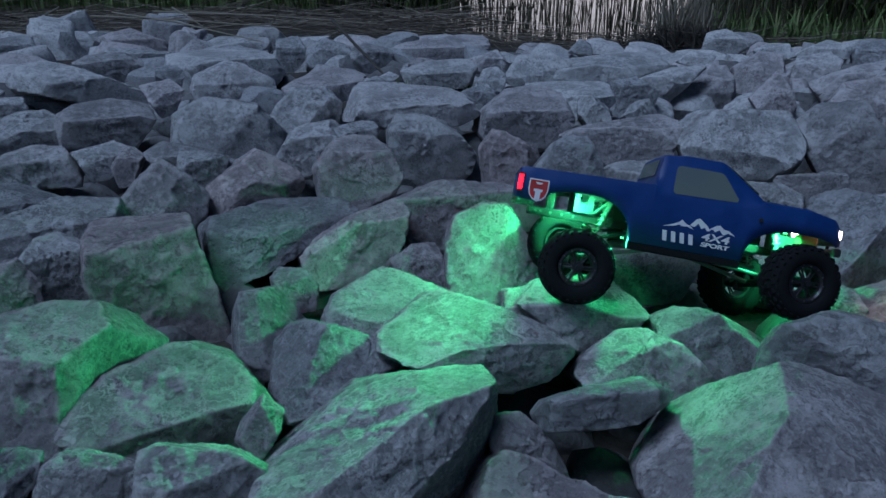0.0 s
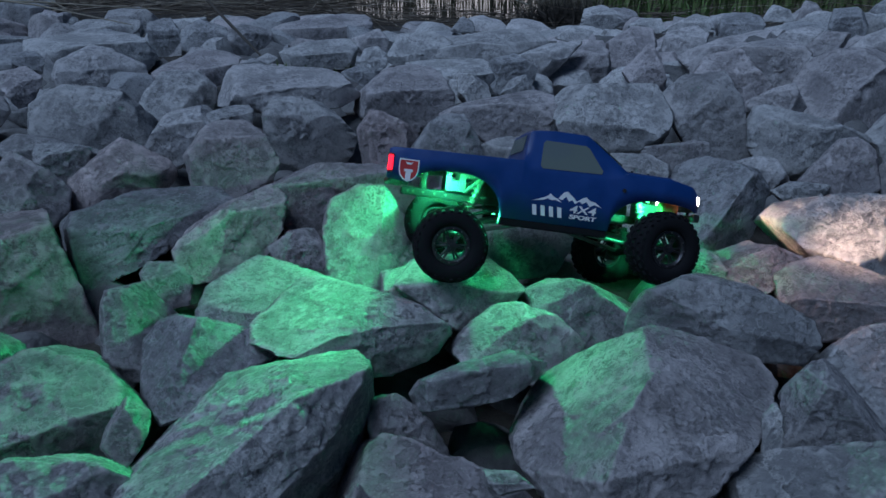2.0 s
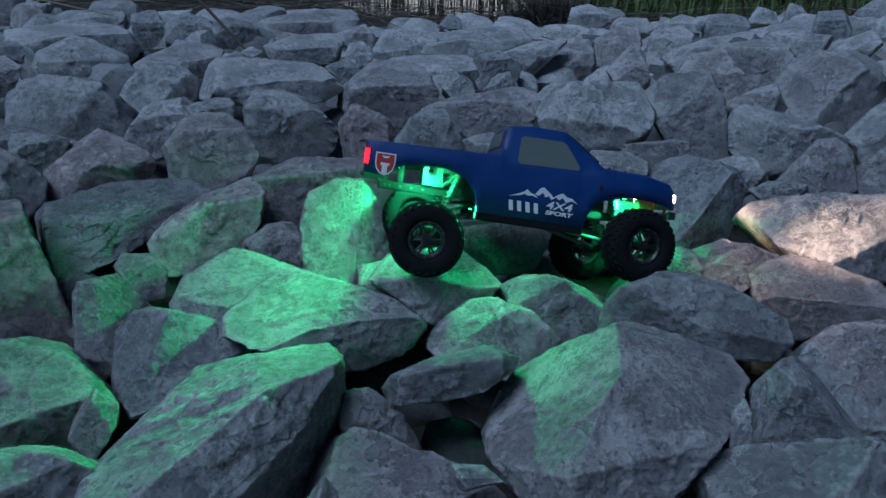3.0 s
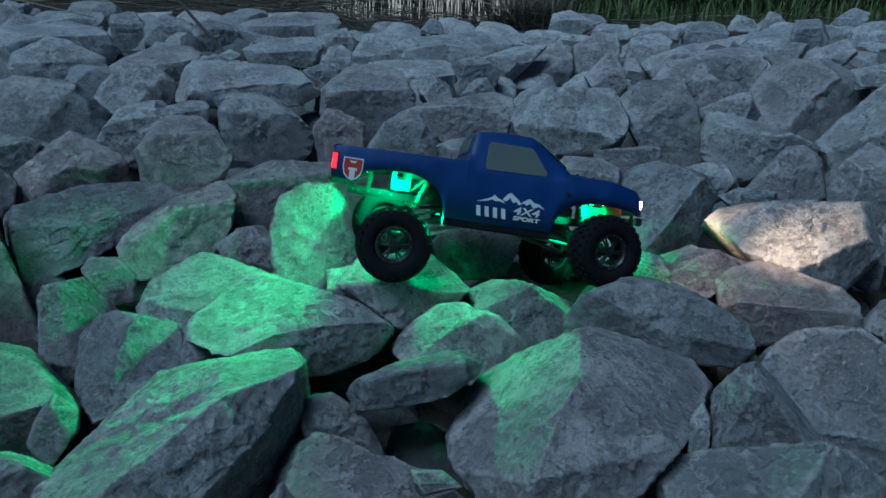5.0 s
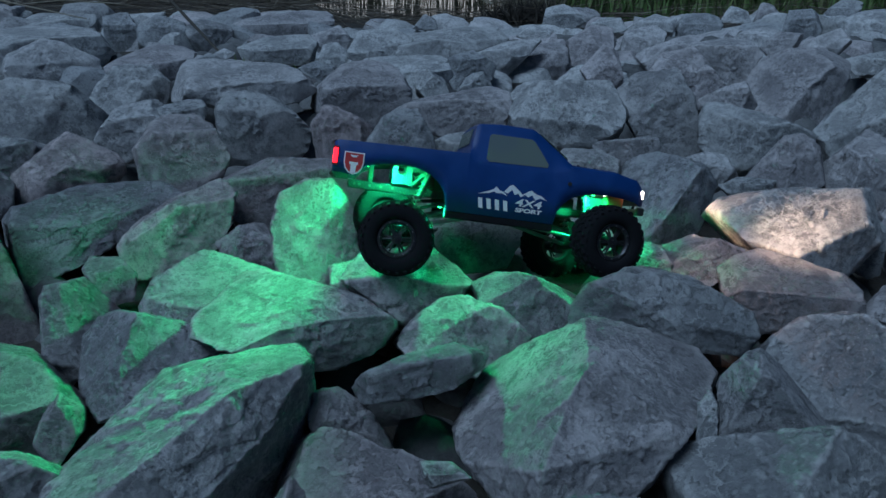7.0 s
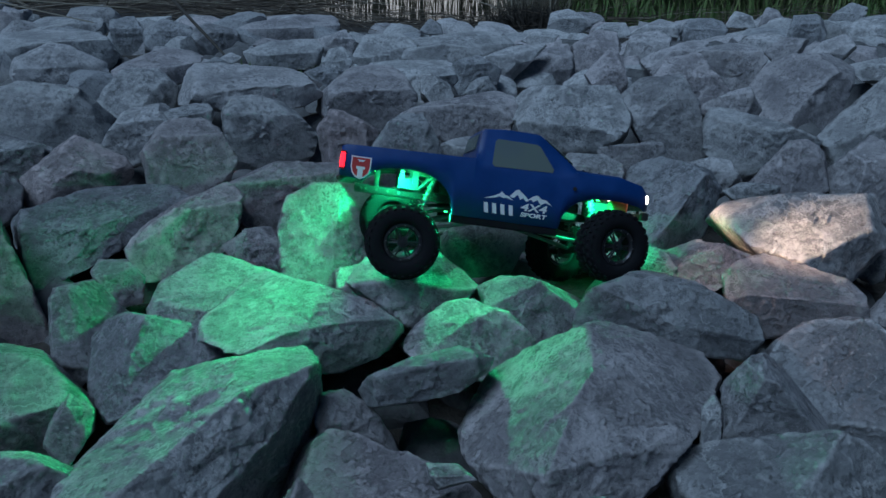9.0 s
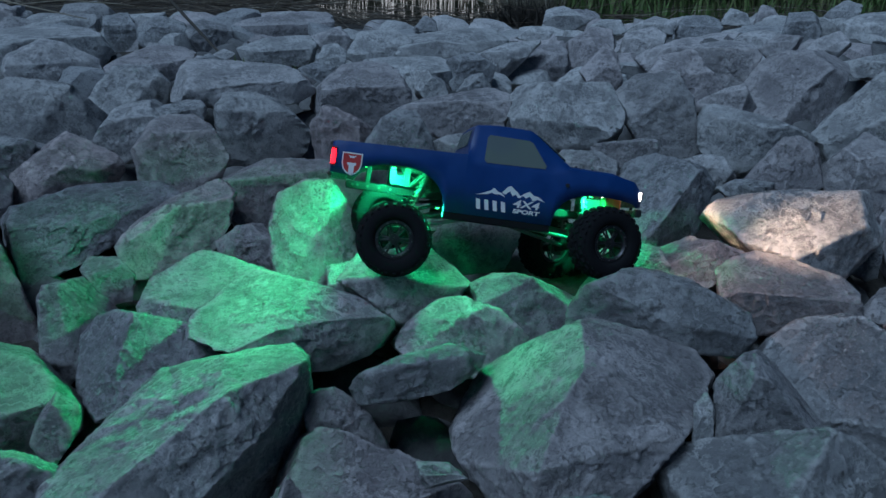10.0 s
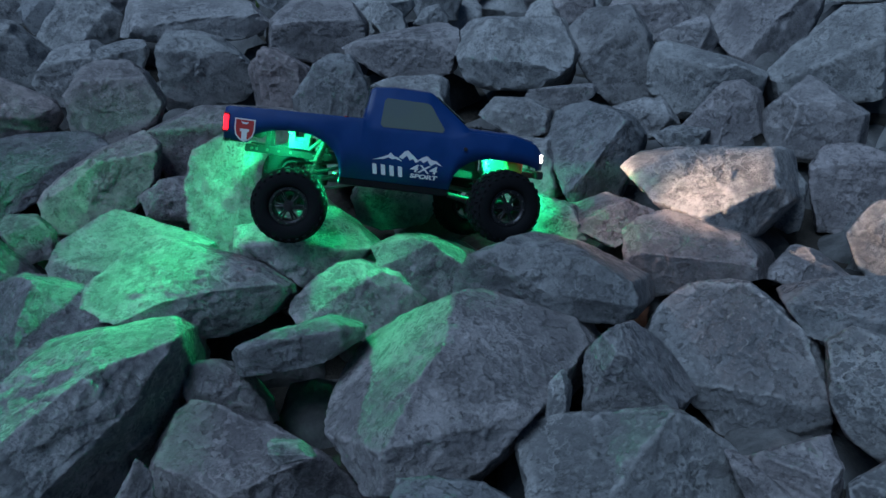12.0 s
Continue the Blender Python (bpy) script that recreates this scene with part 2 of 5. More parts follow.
def water():
    m, t, p = material("lake_water")
    p.inputs["Base Color"].default_value = (0.02, 0.025, 0.025, 1)
    p.inputs["Roughness"].default_value = 0.06
    p.inputs["IOR"].default_value = 1.33
    bump(t, p, noise_tex(t, coords(t), 3, 4).outputs["Fac"], 0.12, 0.05)
    bm = bmesh.new()
    bmesh.ops.create_grid(bm, x_segments=12, y_segments=12, size=1, matrix=Matrix.Translation((0, 209.5, 0.0)) @ Matrix.Diagonal((300, 200, 1, 1)))
    me = bpy.data.meshes.new("water")
    bm.to_mesh(me)
    bm.free()
    me.materials.append(m)
    tagged(new("water", me), "still grey lake water behind the reeds", "water", kind="structure")


def stalks(name, label, mat, count, box, height, radius, lean, seed, flat=False):
    """Many stems: standing with some lean, or lying flat in a tangle."""
    dice = np.random.RandomState(seed)
    verts, faces = [], []
    for k in range(count):
        x, y, z = (dice.uniform(a, b) for a, b in box)
        h, r = dice.uniform(*height), dice.uniform(*radius)
        if flat:
            a = dice.normal(0, 0.8) + (math.pi if dice.rand() < 0.5 else 0)
            d = np.array([math.cos(a), math.sin(a), dice.normal(0, 0.12)])
        else:
            d = np.array([dice.normal(0, lean), dice.normal(0, lean), 1.0])
        d /= np.linalg.norm(d)
        sag = np.array([dice.normal(0, 0.06), dice.normal(0, 0.06), -0.05 if flat else 0]) * h
        u = np.cross(d, [0.3, 0.9, 0.2])
        u /= np.linalg.norm(u)
        w = np.cross(d, u)
        base = len(verts)
        for i in range(4):
            s = i / 3
            c = np.array([x, y, z]) + d * h * s + sag * s * s
            rr = r * (1 - 0.75 * s)
            for q in range(3):
                verts.append(c + rr * (math.cos(q * 2.094) * u + math.sin(q * 2.094) * w))
        for i in range(3):
            for q in range(3):
                faces.append((base + i * 3 + q, base + i * 3 + (q + 1) % 3, base + i * 3 + 3 + (q + 1) % 3, base + i * 3 + 3 + q))
    ob = new(name, mesh_from(name, verts, faces, mat))
    return tagged(ob, label, name.replace("_", " "), kind="stuff")


def blades(name, label, mat, count, box, height, width, seed):
    """Grass and leaf blades, each a bent tapering strip."""
    dice = np.random.RandomState(seed)
    verts, faces = [], []
    for k in range(count):
        x, y, z = (dice.uniform(a, b) for a, b in box)
        h, r, a = dice.uniform(*height), dice.uniform(*width), dice.uniform(0, 6.283)
        out = np.array([math.cos(a), math.sin(a), 0]) * h * dice.uniform(0.1, 0.6)
        side_way = np.array([-math.sin(a), math.cos(a), 0])
        base = len(verts)
        for i in range(4):
            s = i / 3
            c = np.array([x, y, z]) + np.array([0, 0, h * s * (1 - 0.2 * s)]) + out * s * s
            for q in (-1, 1):
                verts.append(c + side_way * q * r * (1.02 - s))
        for i in range(3):
            faces.append((base + 2 * i, base + 2 * i + 1, base + 2 * i + 3, base + 2 * i + 2))
    ob = new(name, mesh_from(name, verts, faces, mat))
    return tagged(ob, label, name.replace("_", " "), kind="stuff")


def distance():
    """Added glowing sheet for the pale evening sky low over the lake's far side."""
    m, t, p = material("low_sky_glow")
    t.nodes.remove(p)
    e = t.nodes.new("ShaderNodeEmission")
    # out of view itself, it brightens what the water mirrors
    e.inputs["Color"].default_value, e.inputs["Strength"].default_value = (0.8, 0.86, 0.9, 1), 0.65
    t.links.new(e.outputs[0], t.nodes["Material Output"].inputs["Surface"])
    bm = bmesh.new()
    vs = [bm.verts.new(c) for c in ((-500, 405, -1), (500, 405, -1), (500, 405, 70), (-500, 405, 70))]
    bm.faces.new(vs)
    me = bpy.data.meshes.new("backdrop")
    bm.to_mesh(me)
    bm.free()
    me.materials.append(m)
    tagged(new("backdrop", me), "glowing sheet for the pale evening sky above the far shore", "sky", kind="structure")


distance()
water()
STRAW = straw_material("dead_straw", (0.11, 0.086, 0.066), (0.2, 0.16, 0.12), (0.06, 0.046, 0.036), (0.14, 0.11, 0.085), (0.42, 0.37, 0.3))
REED = straw_material("standing_reed", (0.05, 0.045, 0.025), (0.09, 0.08, 0.045), (0.035, 0.04, 0.02), (0.14, 0.12, 0.07))
GREENS = straw_material("shore_green", (0.1, 0.19, 0.055), (0.13, 0.23, 0.065), (0.17, 0.18, 0.075), (0.07, 0.13, 0.04))
TWIG = straw_material("dark_twig", (0.02, 0.017, 0.014), (0.04, 0.032, 0.025), (0.055, 0.045, 0.035))
LITTER = "flattened dead brown reed stalks along the shore"
stalks("reed_litter", LITTER, STRAW, 1300, ((-10, 0.4), (7.0, 9.0), (0.2, 0.32)), (0.4, 1.6), (0.003, 0.007), 0, 11, True)
stalks("reed_litter", LITTER, STRAW, 1100, ((-10, 0.2), (8.4, 10.4), (0.27, 0.35)), (0.4, 1.6), (0.004, 0.008), 0, 19, True)
stalks("reed_litter", LITTER, STRAW, 700, ((0.2, 9.5), (7.4, 9.6), (0.02, 0.12)), (0.4, 1.3), (0.003, 0.008), 0, 12, True)
BED = "standing brown reeds in front of the water"
stalks("reed_bed", BED, REED, 380, ((-0.1, 4.2), (9.3, 11.6), (-0.15, 0.0)), (1.2, 2.2), (0.004, 0.01), 0.06, 13)
blades("reed_leaves", "thin dry reed leaves", REED, 420, ((-0.1, 4.2), (9.2, 11.6), (-0.1, 0.8)), (0.3, 0.8), (0.006, 0.014), 14)
GRASS = "green grass and weeds on the shore"
blades("shore_grass", GRASS, GREENS, 5200, ((-12, -1.6), (10.3, 12.6), (0.2, 0.3)), (0.35, 0.9), (0.012, 0.03), 15)
blades("shore_grass", GRASS, GREENS, 1400, ((-1.7, 0.1), (10.4, 11.6), (0.25, 0.5)), (0.25, 0.7), (0.012, 0.03), 24)
stalks("reed_bed", BED, REED, 700, ((-1.8, 0.2), (10.3, 12.0), (0.2, 0.4)), (0.5, 1.6), (0.006, 0.016), 0.15, 18)
blades("shore_grass", "green and brown grass on the shore", GREENS, 2600, ((3.3, 13.0), (8.6, 11.0), (-0.1, 0.05)), (0.2, 0.6), (0.01, 0.025), 16)
blades("tall_weeds", "tall brown and green weeds by the water", REED, 5200, ((4.0, 14.0), (10.0, 13.0), (-0.3, 0.9)), (0.6, 1.4), (0.02, 0.045), 25)
blades("tall_weeds", "tall brown and green weeds by the water", GREENS, 2200, ((4.0, 14.0), (10.0, 12.0), (-0.2, 0.5)), (0.5, 1.2), (0.015, 0.035), 26)
stalks("reed_bed", BED, REED, 900, ((3.6, 13.0), (9.6, 12.6), (-0.2, 0.1)), (1.0, 2.2), (0.006, 0.014), 0.09, 17)


def brush_heap(x, y, z, w, h, seed, mat, label, count=1500):
    """A dark tangle of dead twigs."""
    dice = np.random.RandomState(seed)
    verts, faces = [], []
    for k in range(count):
        a, b = dice.uniform(0, 6.283), dice.uniform(0.1, 1.5)
        start = np.array([x, y, z]) + dice.normal(size=3) * (w * 0.3, w * 0.2, h * 0.1)
        d = np.array([math.cos(a) * math.cos(b) * w, math.sin(a) * math.cos(b) * w * 0.7, math.sin(b) * h]) * dice.uniform(0.3, 0.62)
        bend = dice.normal(size=3) * 0.1 * w
        u = np.cross(d, [0.2, 0.5, 0.8])
        u = u / np.linalg.norm(u) * dice.uniform(0.006, 0.018)
        v = np.cross(d, u)
        v = v / np.linalg.norm(v) * np.linalg.norm(u)
        base = len(verts)
        for i in range(4):
            s = i / 3
            c = start + d * s + bend * s * (1 - s) * 2
            for q in range(3):
                verts.append(c + (1 - 0.8 * s) * (math.cos(q * 2.094) * u + math.sin(q * 2.094) * v))
        for i in range(3):
            for q in range(3):
                faces.append((base + i * 3 + q, base + i * 3 + (q + 1) % 3, base + i * 3 + 3 + (q + 1) % 3, base + i * 3 + 3 + q))
    tagged(new("brush_heap", mesh_from("brush_heap", verts, faces, mat)), label, "brush", kind="stuff")


def branch(points, r, name="branch", mat=None, label="thin dark dead branch leaning over the boulders"):
    cu = bpy.data.curves.new(name, "CURVE")
    cu.dimensions, cu.bevel_depth, cu.bevel_resolution, cu.use_fill_caps = "3D", r, 2, True
    sp = cu.splines.new("POLY")
    sp.points.add(len(points) - 1)
    for q, (c, k) in zip(sp.points, points):
        q.co, q.radius = (*c, 1), k
    tmp = bpy.data.objects.new(name, cu)
    me = bpy.data.meshes.new_from_object(tmp)
    bpy.data.objects.remove(tmp)
    me.materials.clear()
    me.materials.append(mat or TWIG)
    return tagged(new(name, me), label, name.replace("_", " "))


brush_heap(2.35, 7.9, 0.0, 0.6, 0.42, 21, TWIG, "dark heap of dead twigs at the shore")
branch([((-0.95, 6.2, 0.43), 1), ((-0.62, 4.9, 0.35), 0.8), ((-0.31, 3.66, 0.285), 0.4)], 0.012)
PALE = straw_material("pale_reed", (0.32, 0.29, 0.23), (0.24, 0.21, 0.16))
for a, b, c in (((-2.9, 6.7, 0.47), (-2.1, 5.95, 0.43), (-1.25, 5.1, 0.35)), ((-2.45, 6.9, 0.50), (-2.2, 6.5, 0.45), (-1.95, 6.1, 0.39)),
                ((-3.0, 6.5, 0.45), (-2.2, 6.3, 0.43), (-1.2, 6.1, 0.37)), ((-3.5, 7.0, 0.50), (-3.55, 6.6, 0.40), (-3.65, 6.3, 0.33)),
                ((-2.7, 7.1, 0.46), (-1.6, 6.9, 0.43), (-0.6, 6.8, 0.36))):
    branch([(a, 1), (b, 0.8), (c, 0.4)], 0.008, "reed_stalk", PALE, "long pale dead reed stalk lying over the boulders")
brush_heap(2.75, 9.4, 0.0, 0.6, 1.1, 22, PALE, "pale dry leafless bush at the shore", 420)
blades("moss_tuft", "dark green moss and grass between boulders", GREENS, 260, ((-0.35, 0.15), (3.75, 3.95), (0.12, 0.2)), (0.04, 0.1), (0.006, 0.012), 23)
# boulders of the bank
boulder(-0.086, 0.830, 0.177, 7, (-84,22,.166), (-111,45,.101), (-165,61,.097), (-175,62,.103), (121,42,.152), (93,3,.136), (84,-11,.119), (77,-20,.112), (50,-41,.119), (-9,-47,.123), (-60,-10,.195), (-106,70,.072), (44,32,.104), (62,-10,.084), (180,80,.087), (170,20,.192), (170,-81,.229))
boulder(-0.228, 1.108, 0.147, 7, (-79,15,.081), (-98,43,.084), (-142,64,.081), (152,58,.068), (141,54,.075), (103,9,.124), (68,-44,.085), (54,-52,.069), (21,-59,.085), (-65,-11,.094), (-75,7,.083), (-59,45,.051), (20,50,.062), (36,10,.098), (170,20,.128), (170,-81,.151))
boulder(-0.441, 0.999, 0.134, 6, (-76,27,.141), (-91,44,.119), (-123,60,.093), (-173,64,.099), (127,33,.118), (123,27,.120), (99,-9,.154), (68,-44,.128), (23,-56,.091), (-5,-53,.086), (-37,-32,.132), (16,72,.049), (21,-5,.074), (81,30,.130), (-179,20,.172), (-179,-81,.204))
boulder(-0.274, 0.871, 0.184, 5, (-82,23,.023), (-93,36,.023), (130,32,.036), (104,-9,.028), (85,-35,.025), (-51,-23,.038), (11,20,.021), (51,30,.027), (170,20,.049), (170,-81,.059))
boulder(-0.304, 0.744, 0.190, 6, (-77,19,.086), (-129,55,.071), (-180,56,.046), (139,38,.054), (127,28,.065), (105,2,.102), (0,-49,.067), (-69,8,.084), (10,76,.049), (30,10,.048), (-179,20,.115), (-179,-81,.137))
boulder(-0.429, 0.732, 0.197, 6, (-71,21,.065), (-106,51,.057), (-180,55,.041), (161,47,.034), (148,39,.041), (109,-7,.078), (0,-49,.064), (29,76,.041), (29,15,.041), (-179,20,.100), (-179,-81,.118))
boulder(-0.526, 0.713, 0.216, 5, (-171,58,.036), (174,53,.035), (114,-14,.035), (91,-41,.030), (66,-52,.034), (-59,11,.038), (25,58,.023), (55,20,.031), (-179,20,.063), (-179,-81,.075))
boulder(0.116, 0.748, 0.132, 7, (-84,14,.116), (-90,19,.109), (-97,26,.108), (-137,49,.105), (162,48,.071), (146,42,.057), (138,38,.057), (126,31,.071), (117,24,.091), (91,2,.153), (-9,-40,.102), (4,72,.027), (-28,20,.062), (22,10,.053), (171,20,.162), (171,-81,.193))
boulder(0.375, 0.783, 0.198, 7, (-115,19,.135), (-120,25,.129), (-138,43,.110), (-153,53,.109), (178,62,.115), (139,63,.121), (122,60,.131), (84,39,.167), (53,-9,.143), (43,-23,.121), (35,-31,.121), (-20,-49,.143), (-77,-29,.153), (-95,-9,.160), (-89,50,.066), (72,70,.075), (5,57,.076), (8,12,.112), (-62,10,.135), (170,20,.198), (170,-81,.235))
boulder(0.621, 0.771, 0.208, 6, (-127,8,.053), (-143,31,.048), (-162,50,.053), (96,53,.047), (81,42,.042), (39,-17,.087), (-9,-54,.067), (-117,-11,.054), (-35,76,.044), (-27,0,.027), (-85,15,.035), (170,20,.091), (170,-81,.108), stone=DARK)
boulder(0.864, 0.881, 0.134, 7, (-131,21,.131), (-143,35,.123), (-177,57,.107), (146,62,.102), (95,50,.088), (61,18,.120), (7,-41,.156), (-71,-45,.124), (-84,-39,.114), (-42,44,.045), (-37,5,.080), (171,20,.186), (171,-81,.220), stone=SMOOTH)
boulder(0.604, 0.639, 0.165, 6, (-119,13,.150), (-176,48,.070), (177,49,.063), (138,51,.072), (107,44,.083), (87,33,.101), (74,24,.121), (-9,-40,.100), (-95,-13,.147), (-90,64,.070), (22,38,.064), (171,20,.167), (171,-81,.199))
boulder(0.711, 0.555, 0.183, 5, (158,49,.040), (112,46,.017), (94,39,.020), (47,-1,.041), (-71,-42,.025), (-99,-28,.022), (-59,58,.030), (-29,20,.020), (171,20,.048), (171,-81,.057))
boulder(0.936, 0.686, 0.200, 6, (-156,35,.078), (131,60,.067), (107,57,.065), (53,18,.064), (23,-24,.080), (-80,-48,.070), (-107,-32,.055), (-120,-17,.055), (-55,67,.037), (-45,8,.045), (171,20,.107), (171,-81,.127))
boulder(1.092, 1.066, 0.155, 5, (-141,27,.046), (131,65,.036), (89,53,.037), (18,-47,.040), (-46,-62,.040), (-68,58,.024), (-8,25,.026), (171,20,.070), (171,-81,.083))
boulder(1.010, 0.836, 0.227, 6, (179,57,.043), (171,60,.042), (125,64,.057), (51,15,.090), (1,-51,.054), (-73,-55,.076), (-104,-35,.085), (-47,76,.026), (-42,15,.053), (171,20,.107), (171,-81,.127))
boulder(0.776, 0.571, 0.175, 6, (-172,40,.041), (67,25,.042), (45,0,.039), (-17,-45,.037), (-88,-37,.047), (-41,76,.040), (-41,5,.029), (171,20,.070), (171,-81,.083))
boulder(0.846, 0.529, 0.178, 6, (-157,24,.031), (-173,38,.036), (51,15,.040), (-9,-41,.049), (-125,-13,.039), (-58,76,.031), (-48,15,.031), (171,20,.071), (171,-81,.084))
boulder(0.349, 0.580, 0.194, 6, (-109,14,.058), (176,45,.031), (165,45,.028), (134,40,.040), (84,10,.073), (-9,-40,.042), (-96,2,.062), (-10,76,.021), (-10,10,.027), (171,20,.077), (171,-81,.092))
boulder(0.179, 0.869, 0.218, 5, (-112,28,.066), (-148,54,.031), (-160,58,.029), (143,59,.053), (133,56,.059), (69,-13,.083), (41,-45,.041), (15,-55,.029), (3,-57,.031), (-46,-49,.062), (-84,-13,.087), (-19,80,.032), (-2,2,.019), (170,20,.074), (170,-81,.088), stone=SMOOTH)
boulder(0.083, 0.876, 0.153, 5, (-95,10,.051), (171,58,.044), (125,44,.032), (108,29,.032), (95,14,.048), (-9,-53,.047), (-85,-5,.048), (12,49,.032), (7,10,.030), (170,20,.070), (170,-81,.084))
boulder(0.179, 0.670, 0.213, 5, (171,53,.012), (116,39,.016), (13,-49,.014), (-81,-21,.021), (-10,76,.009), (-10,10,.010), (170,20,.028), (170,-81,.033))
boulder(0.514, 0.714, 0.219, 5, (-119,-5,.012), (-137,24,.018), (77,30,.017), (62,7,.011), (-9,-54,.032), (-42,30,.013), (-12,10,.010), (170,20,.029), (170,-81,.035))
boulder(0.015, 0.652, 0.191, 5, (-100,30,.020), (138,30,.030), (107,-2,.018), (80,-27,.019), (-55,-14,.029), (-1,40,.020), (39,10,.014), (171,20,.040), (171,-81,.047))
boulder(0.026, 1.028, 0.236, 7, (-110,46,.107), (-150,66,.087), (143,61,.058), (136,58,.058), (117,47,.078), (87,6,.142), (36,-54,.091), (4,-60,.081), (-33,-56,.070), (-83,6,.152), (-60,76,.024), (40,66,.03), (17,-5,.046), (170,20,.132), (170,-81,.156))
boulder(-0.142, 1.258, 0.194, 6, (-91,30,.082), (-116,57,.059), (143,62,.066), (136,58,.067), (125,52,.084), (38,-61,.059), (-25,-59,.095), (-72,-8,.110), (3,58,.018), (-9,20,.046), (170,20,.121), (170,-81,.144))
boulder(0.060, 1.412, 0.232, 7, (-94,21,.090), (-118,59,.098), (171,74,.101), (99,33,.084), (96,25,.082), (84,-6,.097), (61,-45,.139), (-38,-60,.126), (-74,-29,.116), (-86,-2,.087), (-23,35,.039), (34,18,.063), (170,20,.140), (170,-81,.166))
boulder(0.197, 1.173, 0.211, 6, (-111,36,.092), (-167,67,.066), (104,44,.086), (57,-38,.084), (42,-51,.089), (-65,-44,.074), (-71,-38,.067), (-7,76,.040), (-2,12,.042), (170,20,.116), (170,-81,.137))
boulder(0.281, 1.063, 0.172, 6, (-119,36,.075), (-128,45,.066), (-167,63,.060), (134,60,.058), (103,44,.074), (63,-18,.101), (23,-54,.083), (-18,-59,.069), (-71,-38,.089), (-28,67,.040), (22,20,.048), (170,20,.108), (170,-81,.129))
boulder(0.398, 1.126, 0.188, 6, (-143,56,.065), (165,67,.049), (122,60,.047), (67,-4,.098), (17,-57,.084), (-62,-53,.064), (-92,-21,.077), (-30,58,.047), (0,20,.032), (170,20,.099), (170,-81,.118))
boulder(0.375, 1.393, 0.197, 6, (-122,46,.068), (163,71,.043), (111,59,.065), (64,-24,.077), (11,-65,.060), (-56,-60,.067), (-94,-13,.080), (-13,58,.030), (-13,10,.033), (170,20,.093), (170,-81,.110))
boulder(0.560, 0.955, 0.246, 6, (-115,8,.126), (-126,29,.106), (-151,55,.073), (-168,63,.067), (134,67,.057), (104,59,.063), (66,22,.126), (41,-26,.131), (-17,-62,.063), (-30,-63,.055), (0,40,.037), (-27,-5,.044), (170,20,.121), (170,-81,.144))
# reddish stone here paints in the pink light of the headlights
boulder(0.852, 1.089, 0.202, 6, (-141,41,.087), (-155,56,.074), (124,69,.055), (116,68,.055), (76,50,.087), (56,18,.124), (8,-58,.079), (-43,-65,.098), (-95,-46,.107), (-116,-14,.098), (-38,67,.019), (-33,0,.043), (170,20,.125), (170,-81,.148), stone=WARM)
boulder(0.964, 1.221, 0.267, 6, (-133,34,.140), (-161,65,.079), (173,73,.065), (67,49,.125), (56,22,.129), (38,-28,.127), (31,-42,.139), (-49,-69,.104), (-117,-7,.181), (-25,54,.042), (-90,-50,.098), (-100,60,.09), (4,4,.088), (40,30,.11), (170,20,.168), (170,-81,.199))
# tinted for the headlights' pink as well
boulder(0.775, 1.215, 0.205, 6, (-95,5,.090), (-110,62,.030), (120,60,.045), (85,5,.070), (60,-50,.040), (-60,-55,.050), (-10,30,.030), (170,20,.080), (170,-81,.100), stone=WARM)
boulder(0.831, 1.484, 0.245, 6, (-119,20,.122), (-144,63,.107), (110,72,.086), (72,38,.098), (56,-13,.084), (52,-23,.100), (-9,-68,.171), (-105,-29,.101), (-60,51,.025), (24,4,.045), (170,20,.145), (170,-81,.172))
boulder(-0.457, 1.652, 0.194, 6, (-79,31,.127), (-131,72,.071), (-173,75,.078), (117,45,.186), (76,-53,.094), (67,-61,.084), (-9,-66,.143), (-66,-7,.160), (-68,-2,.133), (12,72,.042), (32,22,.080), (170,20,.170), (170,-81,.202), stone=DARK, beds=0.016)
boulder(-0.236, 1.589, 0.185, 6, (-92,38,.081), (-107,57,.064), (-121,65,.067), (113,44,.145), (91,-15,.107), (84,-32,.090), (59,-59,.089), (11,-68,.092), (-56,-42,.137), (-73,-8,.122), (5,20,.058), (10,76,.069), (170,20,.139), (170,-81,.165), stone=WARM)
boulder(-0.333, 1.399, 0.164, 5, (-91,40,.049), (171,68,.041), (118,32,.041), (99,-13,.048), (9,-66,.056), (-54,-38,.041), (-68,-11,.037), (16,58,.027), (21,10,.026), (170,20,.065), (170,-81,.077))
boulder(-0.365, 1.242, 0.163, 6, (-80,23,.048), (-150,69,.080), (131,46,.071), (121,32,.064), (81,-42,.079), (-65,-9,.064), (-72,7,.041), (3,35,.048), (43,30,.050), (170,20,.102), (170,-81,.121))
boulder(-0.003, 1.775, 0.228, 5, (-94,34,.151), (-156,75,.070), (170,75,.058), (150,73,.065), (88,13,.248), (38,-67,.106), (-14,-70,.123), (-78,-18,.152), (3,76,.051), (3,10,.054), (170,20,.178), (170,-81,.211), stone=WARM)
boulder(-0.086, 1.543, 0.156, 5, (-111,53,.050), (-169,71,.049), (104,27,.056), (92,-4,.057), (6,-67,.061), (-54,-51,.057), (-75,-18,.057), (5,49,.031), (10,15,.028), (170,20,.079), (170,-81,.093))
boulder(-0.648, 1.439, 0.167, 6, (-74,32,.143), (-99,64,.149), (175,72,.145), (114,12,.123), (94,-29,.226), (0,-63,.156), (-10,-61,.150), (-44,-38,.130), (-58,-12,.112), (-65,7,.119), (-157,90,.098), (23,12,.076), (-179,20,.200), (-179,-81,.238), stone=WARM)
